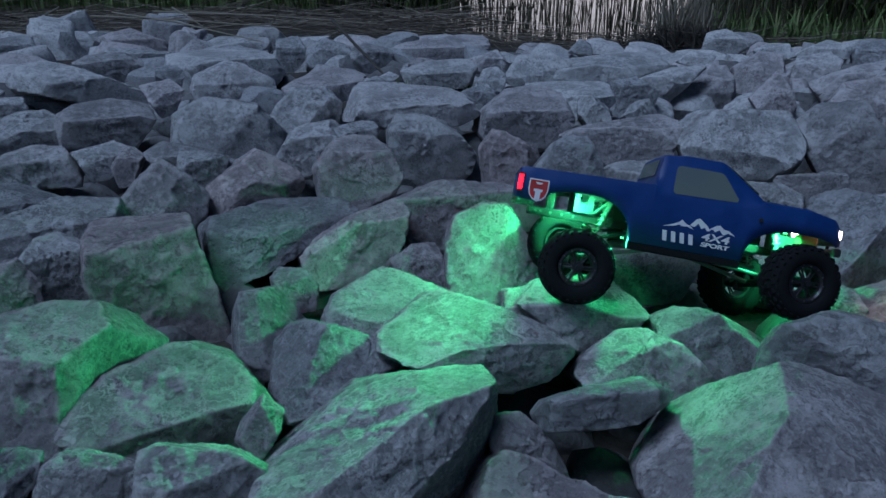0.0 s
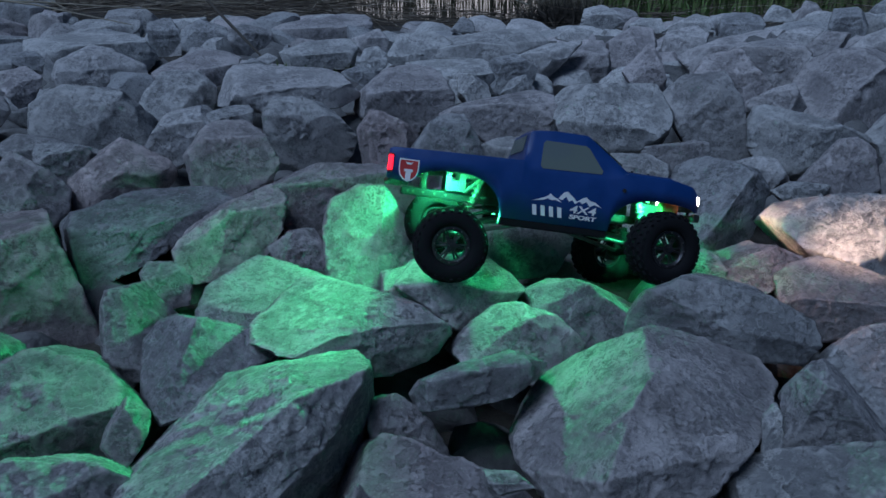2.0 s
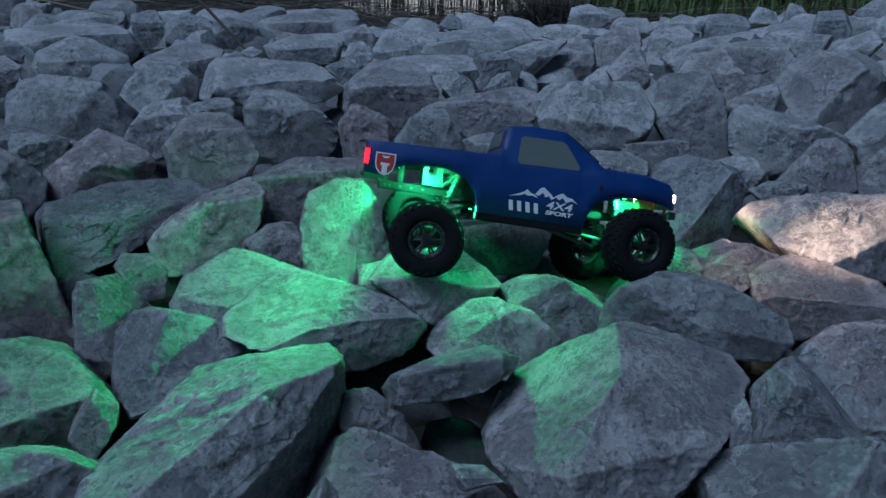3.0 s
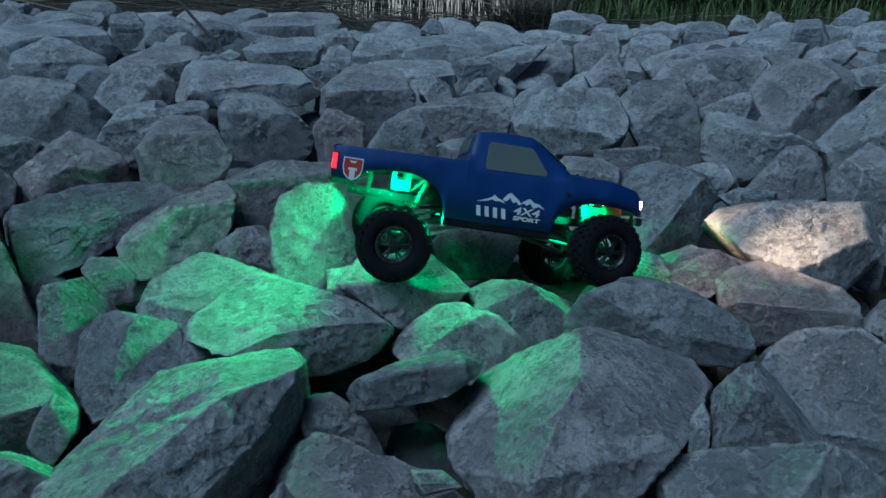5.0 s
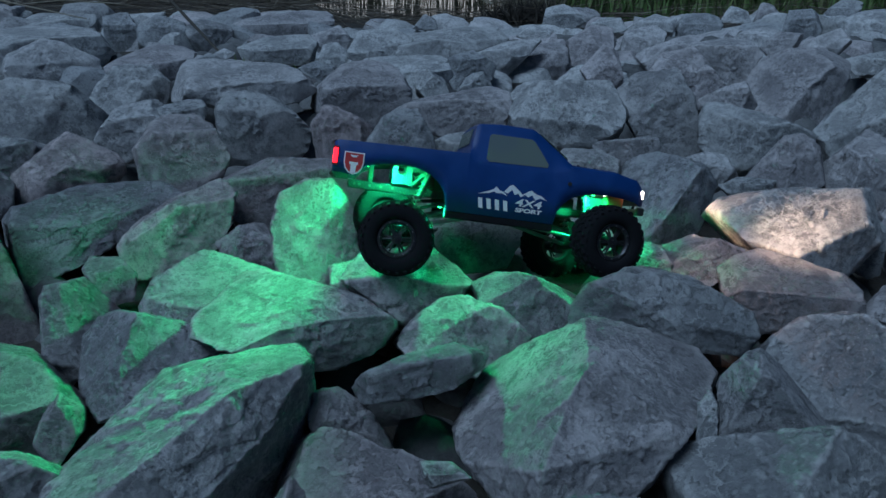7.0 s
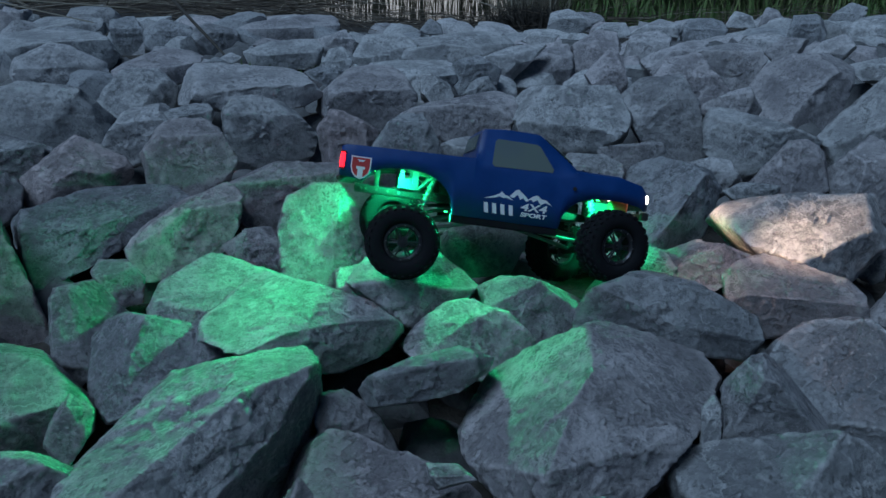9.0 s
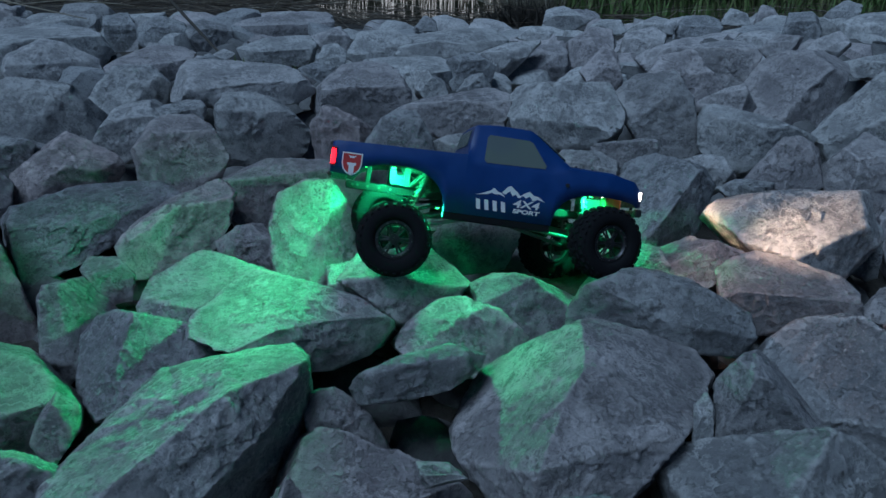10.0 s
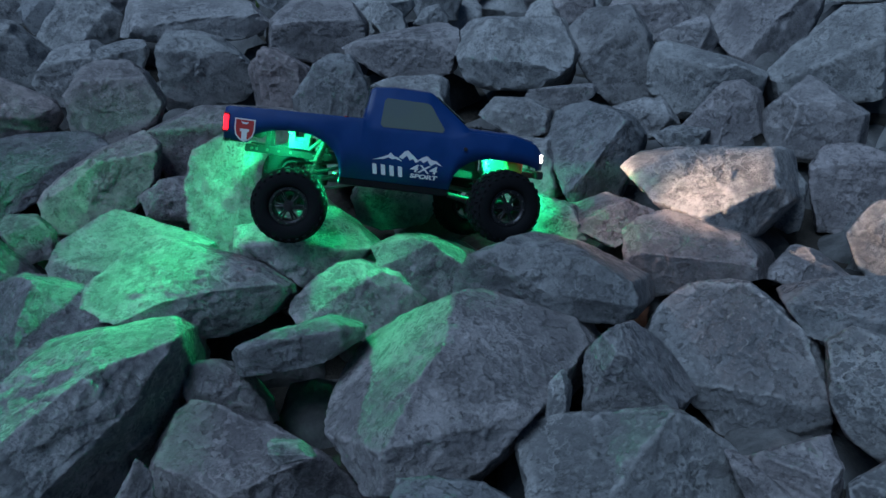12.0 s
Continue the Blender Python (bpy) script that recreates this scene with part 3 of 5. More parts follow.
boulder(-0.624, 1.026, 0.193, 6, (-106,63,.108), (-134,68,.098), (-180,66,.099), (152,55,.112), (132,36,.139), (86,-44,.103), (10,-57,.159), (0,-55,.167), (-58,11,.136), (10,25,.079), (70,10,.068), (40,76,.057), (-179,20,.193), (-179,-81,.229))
boulder(-0.753, 1.848, 0.222, 5, (-79,41,.079), (-82,48,.078), (127,50,.084), (122,40,.086), (104,-15,.112), (84,-55,.109), (0,-72,.085), (-58,-22,.139), (6,35,.062), (51,30,.070), (-179,20,.136), (-179,-81,.161))
boulder(-1.041, 1.713, 0.241, 6, (-145,77,.058), (146,62,.058), (113,-17,.095), (74,-69,.048), (44,-74,.058), (-59,11,.102), (31,76,.031), (31,20,.052), (-179,20,.116), (-179,-81,.138))
boulder(-0.845, 1.458, 0.185, 6, (-74,40,.063), (-114,70,.068), (137,47,.076), (115,-6,.061), (75,-60,.098), (-25,-56,.092), (-58,0,.059), (24,58,.053), (34,15,.046), (-179,20,.106), (-179,-81,.126))
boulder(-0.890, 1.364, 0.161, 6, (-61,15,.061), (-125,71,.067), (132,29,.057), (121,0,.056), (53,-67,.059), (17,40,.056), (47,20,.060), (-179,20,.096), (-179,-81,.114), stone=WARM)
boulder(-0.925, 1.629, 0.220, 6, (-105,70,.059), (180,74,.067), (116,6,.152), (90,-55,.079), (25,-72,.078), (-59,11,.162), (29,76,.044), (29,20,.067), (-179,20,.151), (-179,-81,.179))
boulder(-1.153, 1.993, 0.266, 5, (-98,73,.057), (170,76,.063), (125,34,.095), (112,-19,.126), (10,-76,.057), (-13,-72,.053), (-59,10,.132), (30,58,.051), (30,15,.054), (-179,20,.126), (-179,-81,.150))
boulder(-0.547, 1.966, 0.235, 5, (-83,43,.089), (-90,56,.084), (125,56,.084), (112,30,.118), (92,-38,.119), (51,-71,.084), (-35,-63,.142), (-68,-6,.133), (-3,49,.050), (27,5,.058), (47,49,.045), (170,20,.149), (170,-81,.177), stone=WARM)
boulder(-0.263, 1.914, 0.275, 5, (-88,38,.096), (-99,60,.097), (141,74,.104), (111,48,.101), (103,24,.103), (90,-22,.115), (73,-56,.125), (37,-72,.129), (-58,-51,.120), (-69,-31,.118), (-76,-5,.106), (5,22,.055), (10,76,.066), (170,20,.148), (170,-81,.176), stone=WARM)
boulder(-0.328, 2.271, 0.297, 5, (-108,69,.038), (-119,74,.038), (103,28,.092), (92,-26,.081), (36,-77,.054), (-46,-69,.064), (-73,-25,.094), (0,76,.024), (20,15,.035), (170,20,.095), (170,-81,.112))
boulder(-0.714, 2.413, 0.302, 5, (-89,67,.121), (145,77,.080), (113,41,.104), (98,-29,.163), (11,-78,.134), (-70,11,.184), (14,49,.056), (29,15,.062), (170,20,.207), (170,-81,.245))
boulder(-0.686, 1.981, 0.265, 5, (180,78,.048), (142,69,.051), (103,-23,.055), (89,-55,.053), (33,-76,.066), (-70,11,.069), (21,76,.037), (31,10,.031), (170,20,.093), (170,-81,.111))
boulder(-0.579, 2.906, 0.280, 5, (-82,35,.095), (-85,48,.084), (173,82,.081), (108,43,.114), (99,-7,.142), (57,-76,.103), (-63,-49,.155), (-4,40,.066), (36,5,.109), (170,20,.158), (170,-81,.188))
boulder(-0.539, 3.152, 0.336, 5, (-89,58,.080), (-97,70,.058), (138,80,.073), (108,58,.118), (92,-40,.116), (76,-70,.090), (-25,-80,.077), (-64,-57,.121), (2,76,.026), (25,10,.093), (170,20,.146), (170,-81,.173))
boulder(-1.145, 3.882, 0.231, 5, (-73,24,.172), (-84,65,.146), (127,74,.124), (117,61,.130), (104,1,.233), (94,-52,.188), (-24,-78,.146), (-56,-61,.167), (-68,-19,.184), (18,76,.092), (23,12,.071), (170,20,.242), (170,-81,.288))
boulder(-1.304, 4.583, 0.269, 5, (-111,83,.097), (-170,85,.087), (112,59,.154), (107,30,.225), (99,-33,.278), (-23,-81,.141), (-70,11,.380), (17,85,.044), (22,10,.123), (170,20,.293), (170,-81,.348))
boulder(-0.201, 2.680, 0.315, 5, (-84,22,.184), (-91,51,.154), (146,81,.084), (112,69,.123), (98,42,.201), (72,-61,.157), (4,-80,.077), (-44,-74,.086), (-77,-18,.200), (1,67,.050), (11,8,.068), (170,20,.200), (170,-81,.237))
boulder(-0.421, 2.219, 0.283, 5, (-85,40,.073), (-125,77,.063), (116,57,.094), (92,-38,.052), (-8,-76,.105), (-69,-28,.120), (13,67,.037), (13,10,.033), (170,20,.115), (170,-81,.136))
boulder(-0.104, 2.252, 0.267, 5, (-90,30,.117), (-170,80,.099), (129,73,.093), (100,39,.112), (85,-21,.166), (40,-72,.129), (-8,-75,.131), (-81,-10,.132), (-83,-1,.105), (20,58,.052), (10,5,.036), (170,20,.167), (170,-81,.198))
boulder(0.130, 2.055, 0.288, 5, (-100,42,.081), (133,75,.063), (106,58,.057), (91,25,.086), (76,-35,.113), (-26,-74,.109), (-87,-12,.084), (-90,-2,.069), (13,58,.051), (-2,8,.032), (170,20,.113), (170,-81,.134), stone=WARM)
boulder(0.286, 1.853, 0.302, 5, (-104,35,.075), (-115,58,.075), (156,78,.077), (90,36,.072), (82,5,.085), (63,-49,.111), (-8,-74,.109), (-93,-5,.113), (-7,76,.066), (-7,18,.042), (170,20,.121), (170,-81,.144))
boulder(0.470, 1.897, 0.263, 5, (-128,64,.058), (137,76,.056), (76,2,.097), (-8,-74,.077), (-97,-10,.095), (-11,76,.031), (-21,15,.045), (170,20,.113), (170,-81,.134))
boulder(0.504, 2.261, 0.289, 5, (-125,68,.075), (-142,75,.060), (79,22,.164), (72,-16,.153), (36,-71,.097), (-8,-77,.091), (-75,-61,.113), (-78,-58,.097), (-16,85,.052), (-11,5,.048), (170,20,.155), (170,-81,.184))
boulder(0.241, 2.634, 0.302, 5, (-100,44,.116), (-101,49,.107), (-139,79,.095), (93,48,.129), (89,35,.137), (85,14,.166), (61,-63,.143), (-50,-73,.130), (-79,-45,.166), (-8,72,.039), (2,3,.058), (170,20,.185), (170,-81,.219))
boulder(0.456, 2.933, 0.308, 5, (-149,81,.073), (-178,83,.066), (83,23,.144), (71,-44,.121), (-8,-80,.110), (-87,-42,.114), (-7,76,.032), (-7,20,.060), (170,20,.163), (170,-81,.194))
boulder(0.489, 2.727, 0.298, 5, (-108,51,.074), (91,52,.044), (82,16,.059), (27,-77,.076), (-87,-47,.061), (-97,-5,.051), (-29,49,.029), (11,20,.029), (170,20,.085), (170,-81,.101))
boulder(0.644, 2.641, 0.315, 5, (-108,35,.038), (-119,63,.033), (82,32,.041), (74,-19,.054), (-49,-78,.046), (-32,49,.023), (8,15,.021), (170,20,.062), (170,-81,.073))
boulder(1.182, 3.695, 0.247, 5, (-107,19,.157), (-118,62,.108), (-138,79,.097), (83,62,.123), (73,14,.157), (59,-55,.169), (-27,-81,.165), (-32,54,.031), (8,0,.092), (170,20,.207), (170,-81,.246))
boulder(0.814, 2.157, 0.298, 5, (-141,75,.109), (167,81,.095), (74,36,.155), (65,-8,.177), (62,-21,.175), (-8,-76,.118), (-81,-62,.136), (-100,-22,.162), (-104,-6,.173), (-19,38,.064), (-19,-5,.083), (170,20,.194), (170,-81,.230))
boulder(1.118, 2.155, 0.285, 5, (-122,44,.145), (-165,80,.131), (69,36,.107), (64,14,.103), (47,-46,.181), (-54,-75,.150), (-100,-48,.109), (-106,-33,.101), (-51,40,.065), (4,15,.059), (170,20,.176), (170,-81,.209))
boulder(1.265, 1.902, 0.267, 5, (-123,21,.152), (-164,76,.108), (101,75,.071), (84,68,.079), (60,29,.165), (39,-47,.126), (8,-71,.124), (-64,-73,.117), (-104,-48,.112), (-117,-9,.134), (-29,76,.051), (-44,5,.026), (6,0,.061), (170,20,.171), (170,-81,.203))
boulder(1.199, 1.617, 0.263, 6, (-132,33,.055), (-174,75,.074), (74,59,.078), (57,17,.075), (35,-50,.082), (-23,-74,.087), (-109,-41,.104), (-50,20,.034), (-5,15,.036), (170,20,.110), (170,-81,.131))
boulder(1.392, 1.561, 0.258, 6, (-139,40,.087), (75,65,.075), (70,60,.073), (47,2,.107), (14,-65,.095), (-70,-72,.096), (-116,-37,.107), (-40,58,.060), (-15,0,.045), (-80,15,.059), (170,20,.138), (170,-81,.164))
boulder(1.700, 1.983, 0.304, 5, (-134,35,.081), (-136,40,.076), (173,82,.129), (50,19,.154), (18,-68,.154), (-123,-19,.184), (-59,49,.061), (-29,10,.101), (170,20,.208), (170,-81,.247))
boulder(1.866, 2.574, 0.288, 5, (-126,28,.175), (-137,65,.145), (-175,82,.137), (71,71,.161), (53,3,.161), (50,-13,.144), (47,-29,.192), (-93,-70,.187), (-100,-65,.185), (-114,-39,.185), (-54,49,.064), (9,8,.088), (170,20,.243), (170,-81,.289))
boulder(1.466, 2.373, 0.280, 5, (-133,55,.051), (-141,67,.046), (64,34,.073), (54,-22,.089), (-47,-79,.053), (-111,-38,.081), (-50,67,.047), (-25,10,.034), (170,20,.097), (170,-81,.115))
boulder(1.418, 2.576, 0.329, 5, (-119,26,.136), (-144,76,.101), (68,44,.076), (55,-29,.121), (39,-65,.122), (-99,-63,.090), (-42,58,.077), (-17,10,.052), (170,20,.149), (170,-81,.176))
boulder(1.705, 2.840, 0.349, 5, (-128,58,.114), (112,83,.085), (65,49,.114), (55,-19,.117), (24,-76,.126), (-103,-62,.116), (-113,-32,.110), (-29,85,.063), (-24,0,.062), (170,20,.164), (170,-81,.194))
boulder(1.990, 4.255, 0.258, 5, (-114,14,.120), (-134,76,.089), (73,59,.115), (63,-7,.119), (54,-57,.117), (-107,-40,.168), (-29,67,.060), (-24,15,.064), (170,20,.168), (170,-81,.200))
boulder(1.631, 4.106, 0.255, 5, (-118,56,.110), (105,82,.118), (70,18,.121), (64,-27,.100), (59,-53,.112), (-7,-82,.139), (-108,-13,.150), (-21,67,.067), (-21,15,.066), (170,20,.176), (170,-81,.210))
boulder(1.328, 3.155, 0.276, 5, (-117,40,.079), (75,48,.083), (70,18,.066), (65,-12,.086), (-66,-77,.109), (-103,-39,.091), (-42,49,.051), (-2,15,.043), (170,20,.124), (170,-81,.147))
boulder(1.910, 3.716, 0.287, 4, (-129,66,.049), (-137,74,.053), (59,-23,.110), (51,-60,.074), (-108,-40,.167), (-31,76,.039), (-21,15,.059), (170,20,.150), (170,-81,.178))
boulder(2.880, 5.296, 0.256, 5, (-119,29,.134), (175,86,.085), (64,36,.141), (59,-17,.157), (-22,-85,.100), (-115,-14,.165), (-28,67,.052), (-28,15,.070), (170,20,.180), (170,-81,.214))
boulder(3.854, 6.461, 0.239, 4, (-121,25,.099), (71,73,.056), (61,26,.087), (-46,-86,.072), (-30,58,.054), (-30,15,.054), (170,20,.129), (170,-81,.153))
boulder(4.381, 6.839, 0.230, 4, (-123,15,.087), (176,87,.091), (59,32,.078), (-5,-85,.114), (-32,58,.063), (-32,15,.061), (170,20,.152), (170,-81,.181))
boulder(3.834, 5.472, 0.229, 5, (-124,11,.132), (-152,83,.123), (60,54,.132), (54,-5,.140), (35,-74,.153), (-119,-42,.187), (-35,58,.083), (-35,15,.081), (170,20,.208), (170,-81,.247))
boulder(5.129, 6.794, 0.233, 4, (-128,33,.112), (-130,50,.097), (61,73,.139), (52,-6,.159), (44,-65,.124), (-94,-82,.160), (-37,58,.071), (-37,15,.080), (170,20,.209), (170,-81,.248))
boulder(4.162, 5.187, 0.220, 5, (-134,59,.144), (-154,83,.144), (51,19,.252), (20,-79,.167), (-121,-49,.231), (-125,-23,.186), (-38,58,.110), (-38,15,.114), (170,20,.292), (170,-81,.347))
boulder(2.942, 3.910, 0.289, 4, (-131,47,.066), (-136,64,.054), (58,46,.085), (48,-38,.087), (-43,-84,.072), (-36,58,.050), (-36,15,.067), (170,20,.124), (170,-81,.148))
boulder(2.512, 2.997, 0.294, 5, (-148,73,.053), (52,22,.114), (12,-78,.056), (-104,-73,.064), (-123,-37,.088), (-39,76,.042), (-39,15,.054), (170,20,.122), (170,-81,.145))
boulder(2.670, 3.947, 0.280, 4, (-128,45,.063), (134,85,.063), (53,-24,.085), (38,-71,.061), (-115,-49,.097), (-34,58,.042), (-34,15,.042), (170,20,.117), (170,-81,.139))
boulder(2.771, 4.356, 0.287, 4, (-128,54,.063), (-140,75,.039), (63,54,.094), (53,-40,.074), (-97,-76,.084), (-32,76,.023), (-32,15,.052), (170,20,.118), (170,-81,.140))
boulder(0.433, 4.106, 0.273, 5, (-98,34,.126), (-151,84,.090), (93,62,.125), (78,-36,.132), (-7,-82,.108), (-78,-64,.121), (-15,58,.060), (0,20,.061), (170,20,.179), (170,-81,.213))
boulder(0.798, 4.087, 0.295, 5, (-126,79,.105), (149,85,.085), (82,50,.230), (67,-54,.179), (29,-80,.116), (-70,-75,.125), (-95,-14,.293), (-10,80,.037), (-10,15,.094), (170,20,.246), (170,-81,.292))
boulder(0.973, 3.557, 0.268, 4, (-121,69,.073), (-150,81,.082), (67,-43,.070), (66,-49,.079), (-7,-81,.121), (-98,-29,.147), (-19,76,.059), (-14,5,.051), (170,20,.157), (170,-81,.186))
boulder(0.747, 3.238, 0.272, 5, (-127,74,.076), (89,59,.077), (74,-12,.105), (-8,-81,.094), (-97,-23,.107), (-12,76,.057), (-12,5,.040), (170,20,.136), (170,-81,.161))
boulder(0.955, 5.738, 0.255, 4, (-102,42,.060), (90,64,.048), (81,10,.066), (-42,-84,.056), (-9,58,.036), (-9,15,.032), (170,20,.092), (170,-81,.110))
boulder(2.130, 6.144, 0.262, 4, (-108,11,.149), (-121,74,.098), (79,65,.090), (74,39,.119), (61,-63,.134), (-91,-73,.134), (-19,67,.040), (-19,0,.065), (170,20,.177), (170,-81,.210))
boulder(1.514, 4.815, 0.265, 4, (-111,47,.074), (95,77,.044), (65,-53,.068), (-84,-75,.057), (-17,67,.035), (-17,10,.037), (170,20,.102), (170,-81,.121))
boulder(2.198, 5.355, 0.264, 4, (-119,62,.061), (175,86,.052), (70,33,.104), (41,-79,.070), (-104,-51,.093), (-22,67,.034), (-22,10,.043), (170,20,.123), (170,-81,.146))
boulder(2.537, 5.326, 0.254, 4, (-122,62,.077), (83,77,.085), (63,-11,.150), (10,-83,.077), (-104,-62,.110), (-25,67,.049), (-25,10,.056), (170,20,.158), (170,-81,.187))
boulder(0.219, 4.696, 0.258, 4, (-107,71,.060), (92,40,.085), (85,-14,.096), (-62,-77,.068), (-87,-33,.100), (-2,58,.046), (-2,0,.037), (170,20,.118), (170,-81,.141))
boulder(0.174, 3.655, 0.273, 4, (-94,25,.062), (-122,78,.071), (95,48,.077), (86,-13,.063), (-62,-73,.100), (-85,-34,.085), (-2,58,.049), (-2,15,.036), (170,20,.105), (170,-81,.125))
boulder(-0.086, 5.654, 0.259, 4, (-99,70,.128), (-117,81,.078), (-154,86,.089), (94,55,.256), (86,-22,.322), (70,-73,.145), (-17,-83,.164), (-84,-9,.403), (-4,76,.051), (6,5,.125), (170,20,.287), (170,-81,.341))
boulder(-0.060, 3.865, 0.300, 5, (-103,70,.078), (-142,83,.059), (95,40,.151), (87,-21,.168), (11,-82,.089), (-82,-25,.190), (2,76,.026), (2,0,.065), (170,20,.171), (170,-81,.203))
boulder(0.104, 3.036, 0.305, 5, (-115,72,.041), (117,74,.033), (84,-26,.062), (-7,-81,.043), (-79,-52,.040), (-1,67,.025), (-1,10,.023), (170,20,.071), (170,-81,.084))
boulder(-0.537, 5.189, 0.231, 5, (-92,63,.124), (109,70,.120), (96,8,.134), (88,-48,.156), (-65,-69,.151), (-79,-23,.134), (7,67,.071), (12,10,.060), (170,20,.194), (170,-81,.231))
boulder(-0.821, 5.229, 0.246, 5, (-86,55,.127), (112,71,.102), (100,20,.138), (96,-20,.153), (-40,-80,.133), (-79,4,.169), (10,58,.066), (10,15,.070), (170,20,.201), (170,-81,.238))
boulder(-1.128, 5.475, 0.229, 5, (-148,86,.129), (104,28,.097), (101,-3,.103), (61,-80,.164), (-77,1,.120), (12,58,.074), (12,5,.057), (170,20,.194), (170,-81,.231))
boulder(-1.669, 6.047, 0.234, 4, (-76,43,.197), (162,85,.083), (106,29,.233), (99,-41,.210), (-24,-83,.091), (-64,-57,.161), (16,76,.063), (16,20,.091), (170,20,.231), (170,-81,.275))
boulder(-2.262, 6.686, 0.247, 4, (-73,37,.092), (118,70,.092), (108,-1,.099), (-49,-77,.113), (19,49,.059), (19,10,.063), (170,20,.164), (170,-81,.195))
boulder(-0.308, 3.635, 0.305, 4, (-96,61,.024), (108,63,.025), (83,-61,.025), (-70,-62,.031), (6,76,.012), (6,20,.017), (170,20,.044), (170,-81,.053))
boulder(-0.351, 3.460, 0.307, 4, (-97,64,.025), (108,59,.024), (82,-62,.026), (-65,-67,.027), (7,76,.013), (7,20,.016), (170,20,.044), (170,-81,.052))
boulder(0.694, 1.619, 0.286, 5, (-120,38,.072), (164,76,.036), (96,62,.039), (67,0,.066), (25,-67,.064), (-83,-59,.051), (-21,72,.022), (-21,10,.027), (170,20,.077), (170,-81,.092))
boulder(0.815, 1.696, 0.300, 5, (-120,31,.070), (-147,68,.036), (119,75,.041), (69,23,.076), (42,-57,.040), (18,-71,.045), (-83,-63,.049), (-29,67,.029), (-19,5,.026), (170,20,.077), (170,-81,.091))
boulder(1.040, 1.714, 0.235, 5, (-150,65,.043), (136,76,.043), (69,35,.057), (40,-50,.064), (-50,-73,.059), (-111,-25,.065), (-30,67,.035), (-30,5,.027), (170,20,.081), (170,-81,.096))
boulder(1.070, 1.571, 0.226, 5, (-145,56,.033), (147,75,.026), (51,-15,.052), (5,-70,.033), (-99,-52,.041), (-33,76,.022), (-33,10,.023), (170,20,.059), (170,-81,.070))
boulder(1.401, 1.388, 0.173, 6, (-135,21,.090), (176,69,.079), (109,70,.078), (58,27,.099), (24,-47,.108), (-21,-66,.123), (-120,-18,.087), (-39,67,.057), (-29,5,.052), (171,20,.140), (171,-81,.166))
boulder(1.265, 1.097, 0.184, 6, (-145,31,.062), (178,63,.069), (53,18,.070), (7,-53,.092), (-100,-49,.070), (-116,-29,.059), (-62,40,.056), (-32,10,.041), (171,20,.108), (171,-81,.128))
boulder(1.198, 1.303, 0.187, 5, (-143,41,.055), (74,44,.039), (55,6,.033), (23,-50,.074), (-120,-11,.032), (-16,40,.030), (-16,5,.019), (171,20,.071), (171,-81,.084))
boulder(-1.775, 3.566, 0.271, 5, (-64,35,.247), (-86,78,.146), (136,74,.093), (129,66,.089), (125,61,.113), (31,-81,.135), (-25,-77,.096), (-57,-26,.239), (27,76,.060), (32,5,.053), (-179,20,.252), (-179,-81,.299))
boulder(-1.163, 2.490, 0.293, 5, (-79,62,.106), (-120,80,.082), (135,69,.102), (115,19,.156), (104,-39,.119), (92,-61,.129), (-9,-76,.110), (-50,-50,.149), (-62,-4,.152), (25,76,.043), (30,5,.059), (-179,20,.173), (-179,-81,.205))
boulder(-1.417, 2.441, 0.283, 5, (-81,67,.060), (-87,72,.057), (-151,82,.061), (128,50,.096), (120,13,.117), (66,-76,.096), (30,-79,.093), (-59,10,.130), (24,67,.061), (39,5,.079), (-179,20,.148), (-179,-81,.175))
boulder(-1.152, 3.021, 0.310, 5, (-104,78,.060), (118,48,.063), (105,-27,.059), (88,-68,.075), (-64,-26,.069), (21,67,.027), (31,15,.036), (-179,20,.101), (-179,-81,.120))
boulder(-1.649, 2.719, 0.307, 5, (-167,82,.041), (122,16,.090), (87,-75,.032), (39,-81,.042), (-59,11,.085), (31,76,.033), (31,10,.051), (-179,20,.094), (-179,-81,.112))
boulder(-2.039, 4.692, 0.233, 5, (-75,64,.149), (-159,85,.091), (128,72,.099), (109,-17,.210), (94,-68,.128), (-13,-81,.124), (-58,-48,.144), (24,76,.070), (29,10,.066), (-179,20,.219), (-179,-81,.260))
boulder(-1.449, 3.916, 0.289, 4, (-102,79,.044), (114,39,.054), (107,-20,.067), (-46,-73,.054), (-70,7,.074), (20,67,.028), (25,15,.031), (-179,20,.085), (-179,-81,.102))
boulder(-4.703, 9.841, 0.210, 4, (-65,28,.151), (-79,82,.159), (120,65,.168), (115,15,.187), (110,-51,.214), (-42,-80,.205), (-62,-21,.260), (25,58,.097), (25,15,.117), (-179,20,.266), (-179,-81,.316))
boulder(-3.139, 6.429, 0.218, 4, (-65,29,.165), (142,83,.119), (121,61,.143), (113,-22,.180), (72,-83,.134), (-49,-70,.185), (26,58,.092), (26,20,.097), (-179,20,.236), (-179,-81,.281))
boulder(-3.403, 5.834, 0.225, 4, (-79,79,.092), (118,4,.228), (93,-79,.076), (-1,-84,.105), (-59,11,.199), (30,67,.097), (30,15,.128), (-179,20,.226), (-179,-81,.269))
boulder(-2.638, 6.555, 0.227, 4, (-81,76,.138), (120,67,.093), (97,-69,.161), (-16,-84,.117), (-64,-18,.280), (22,76,.065), (22,10,.086), (-179,20,.254), (-179,-81,.302))
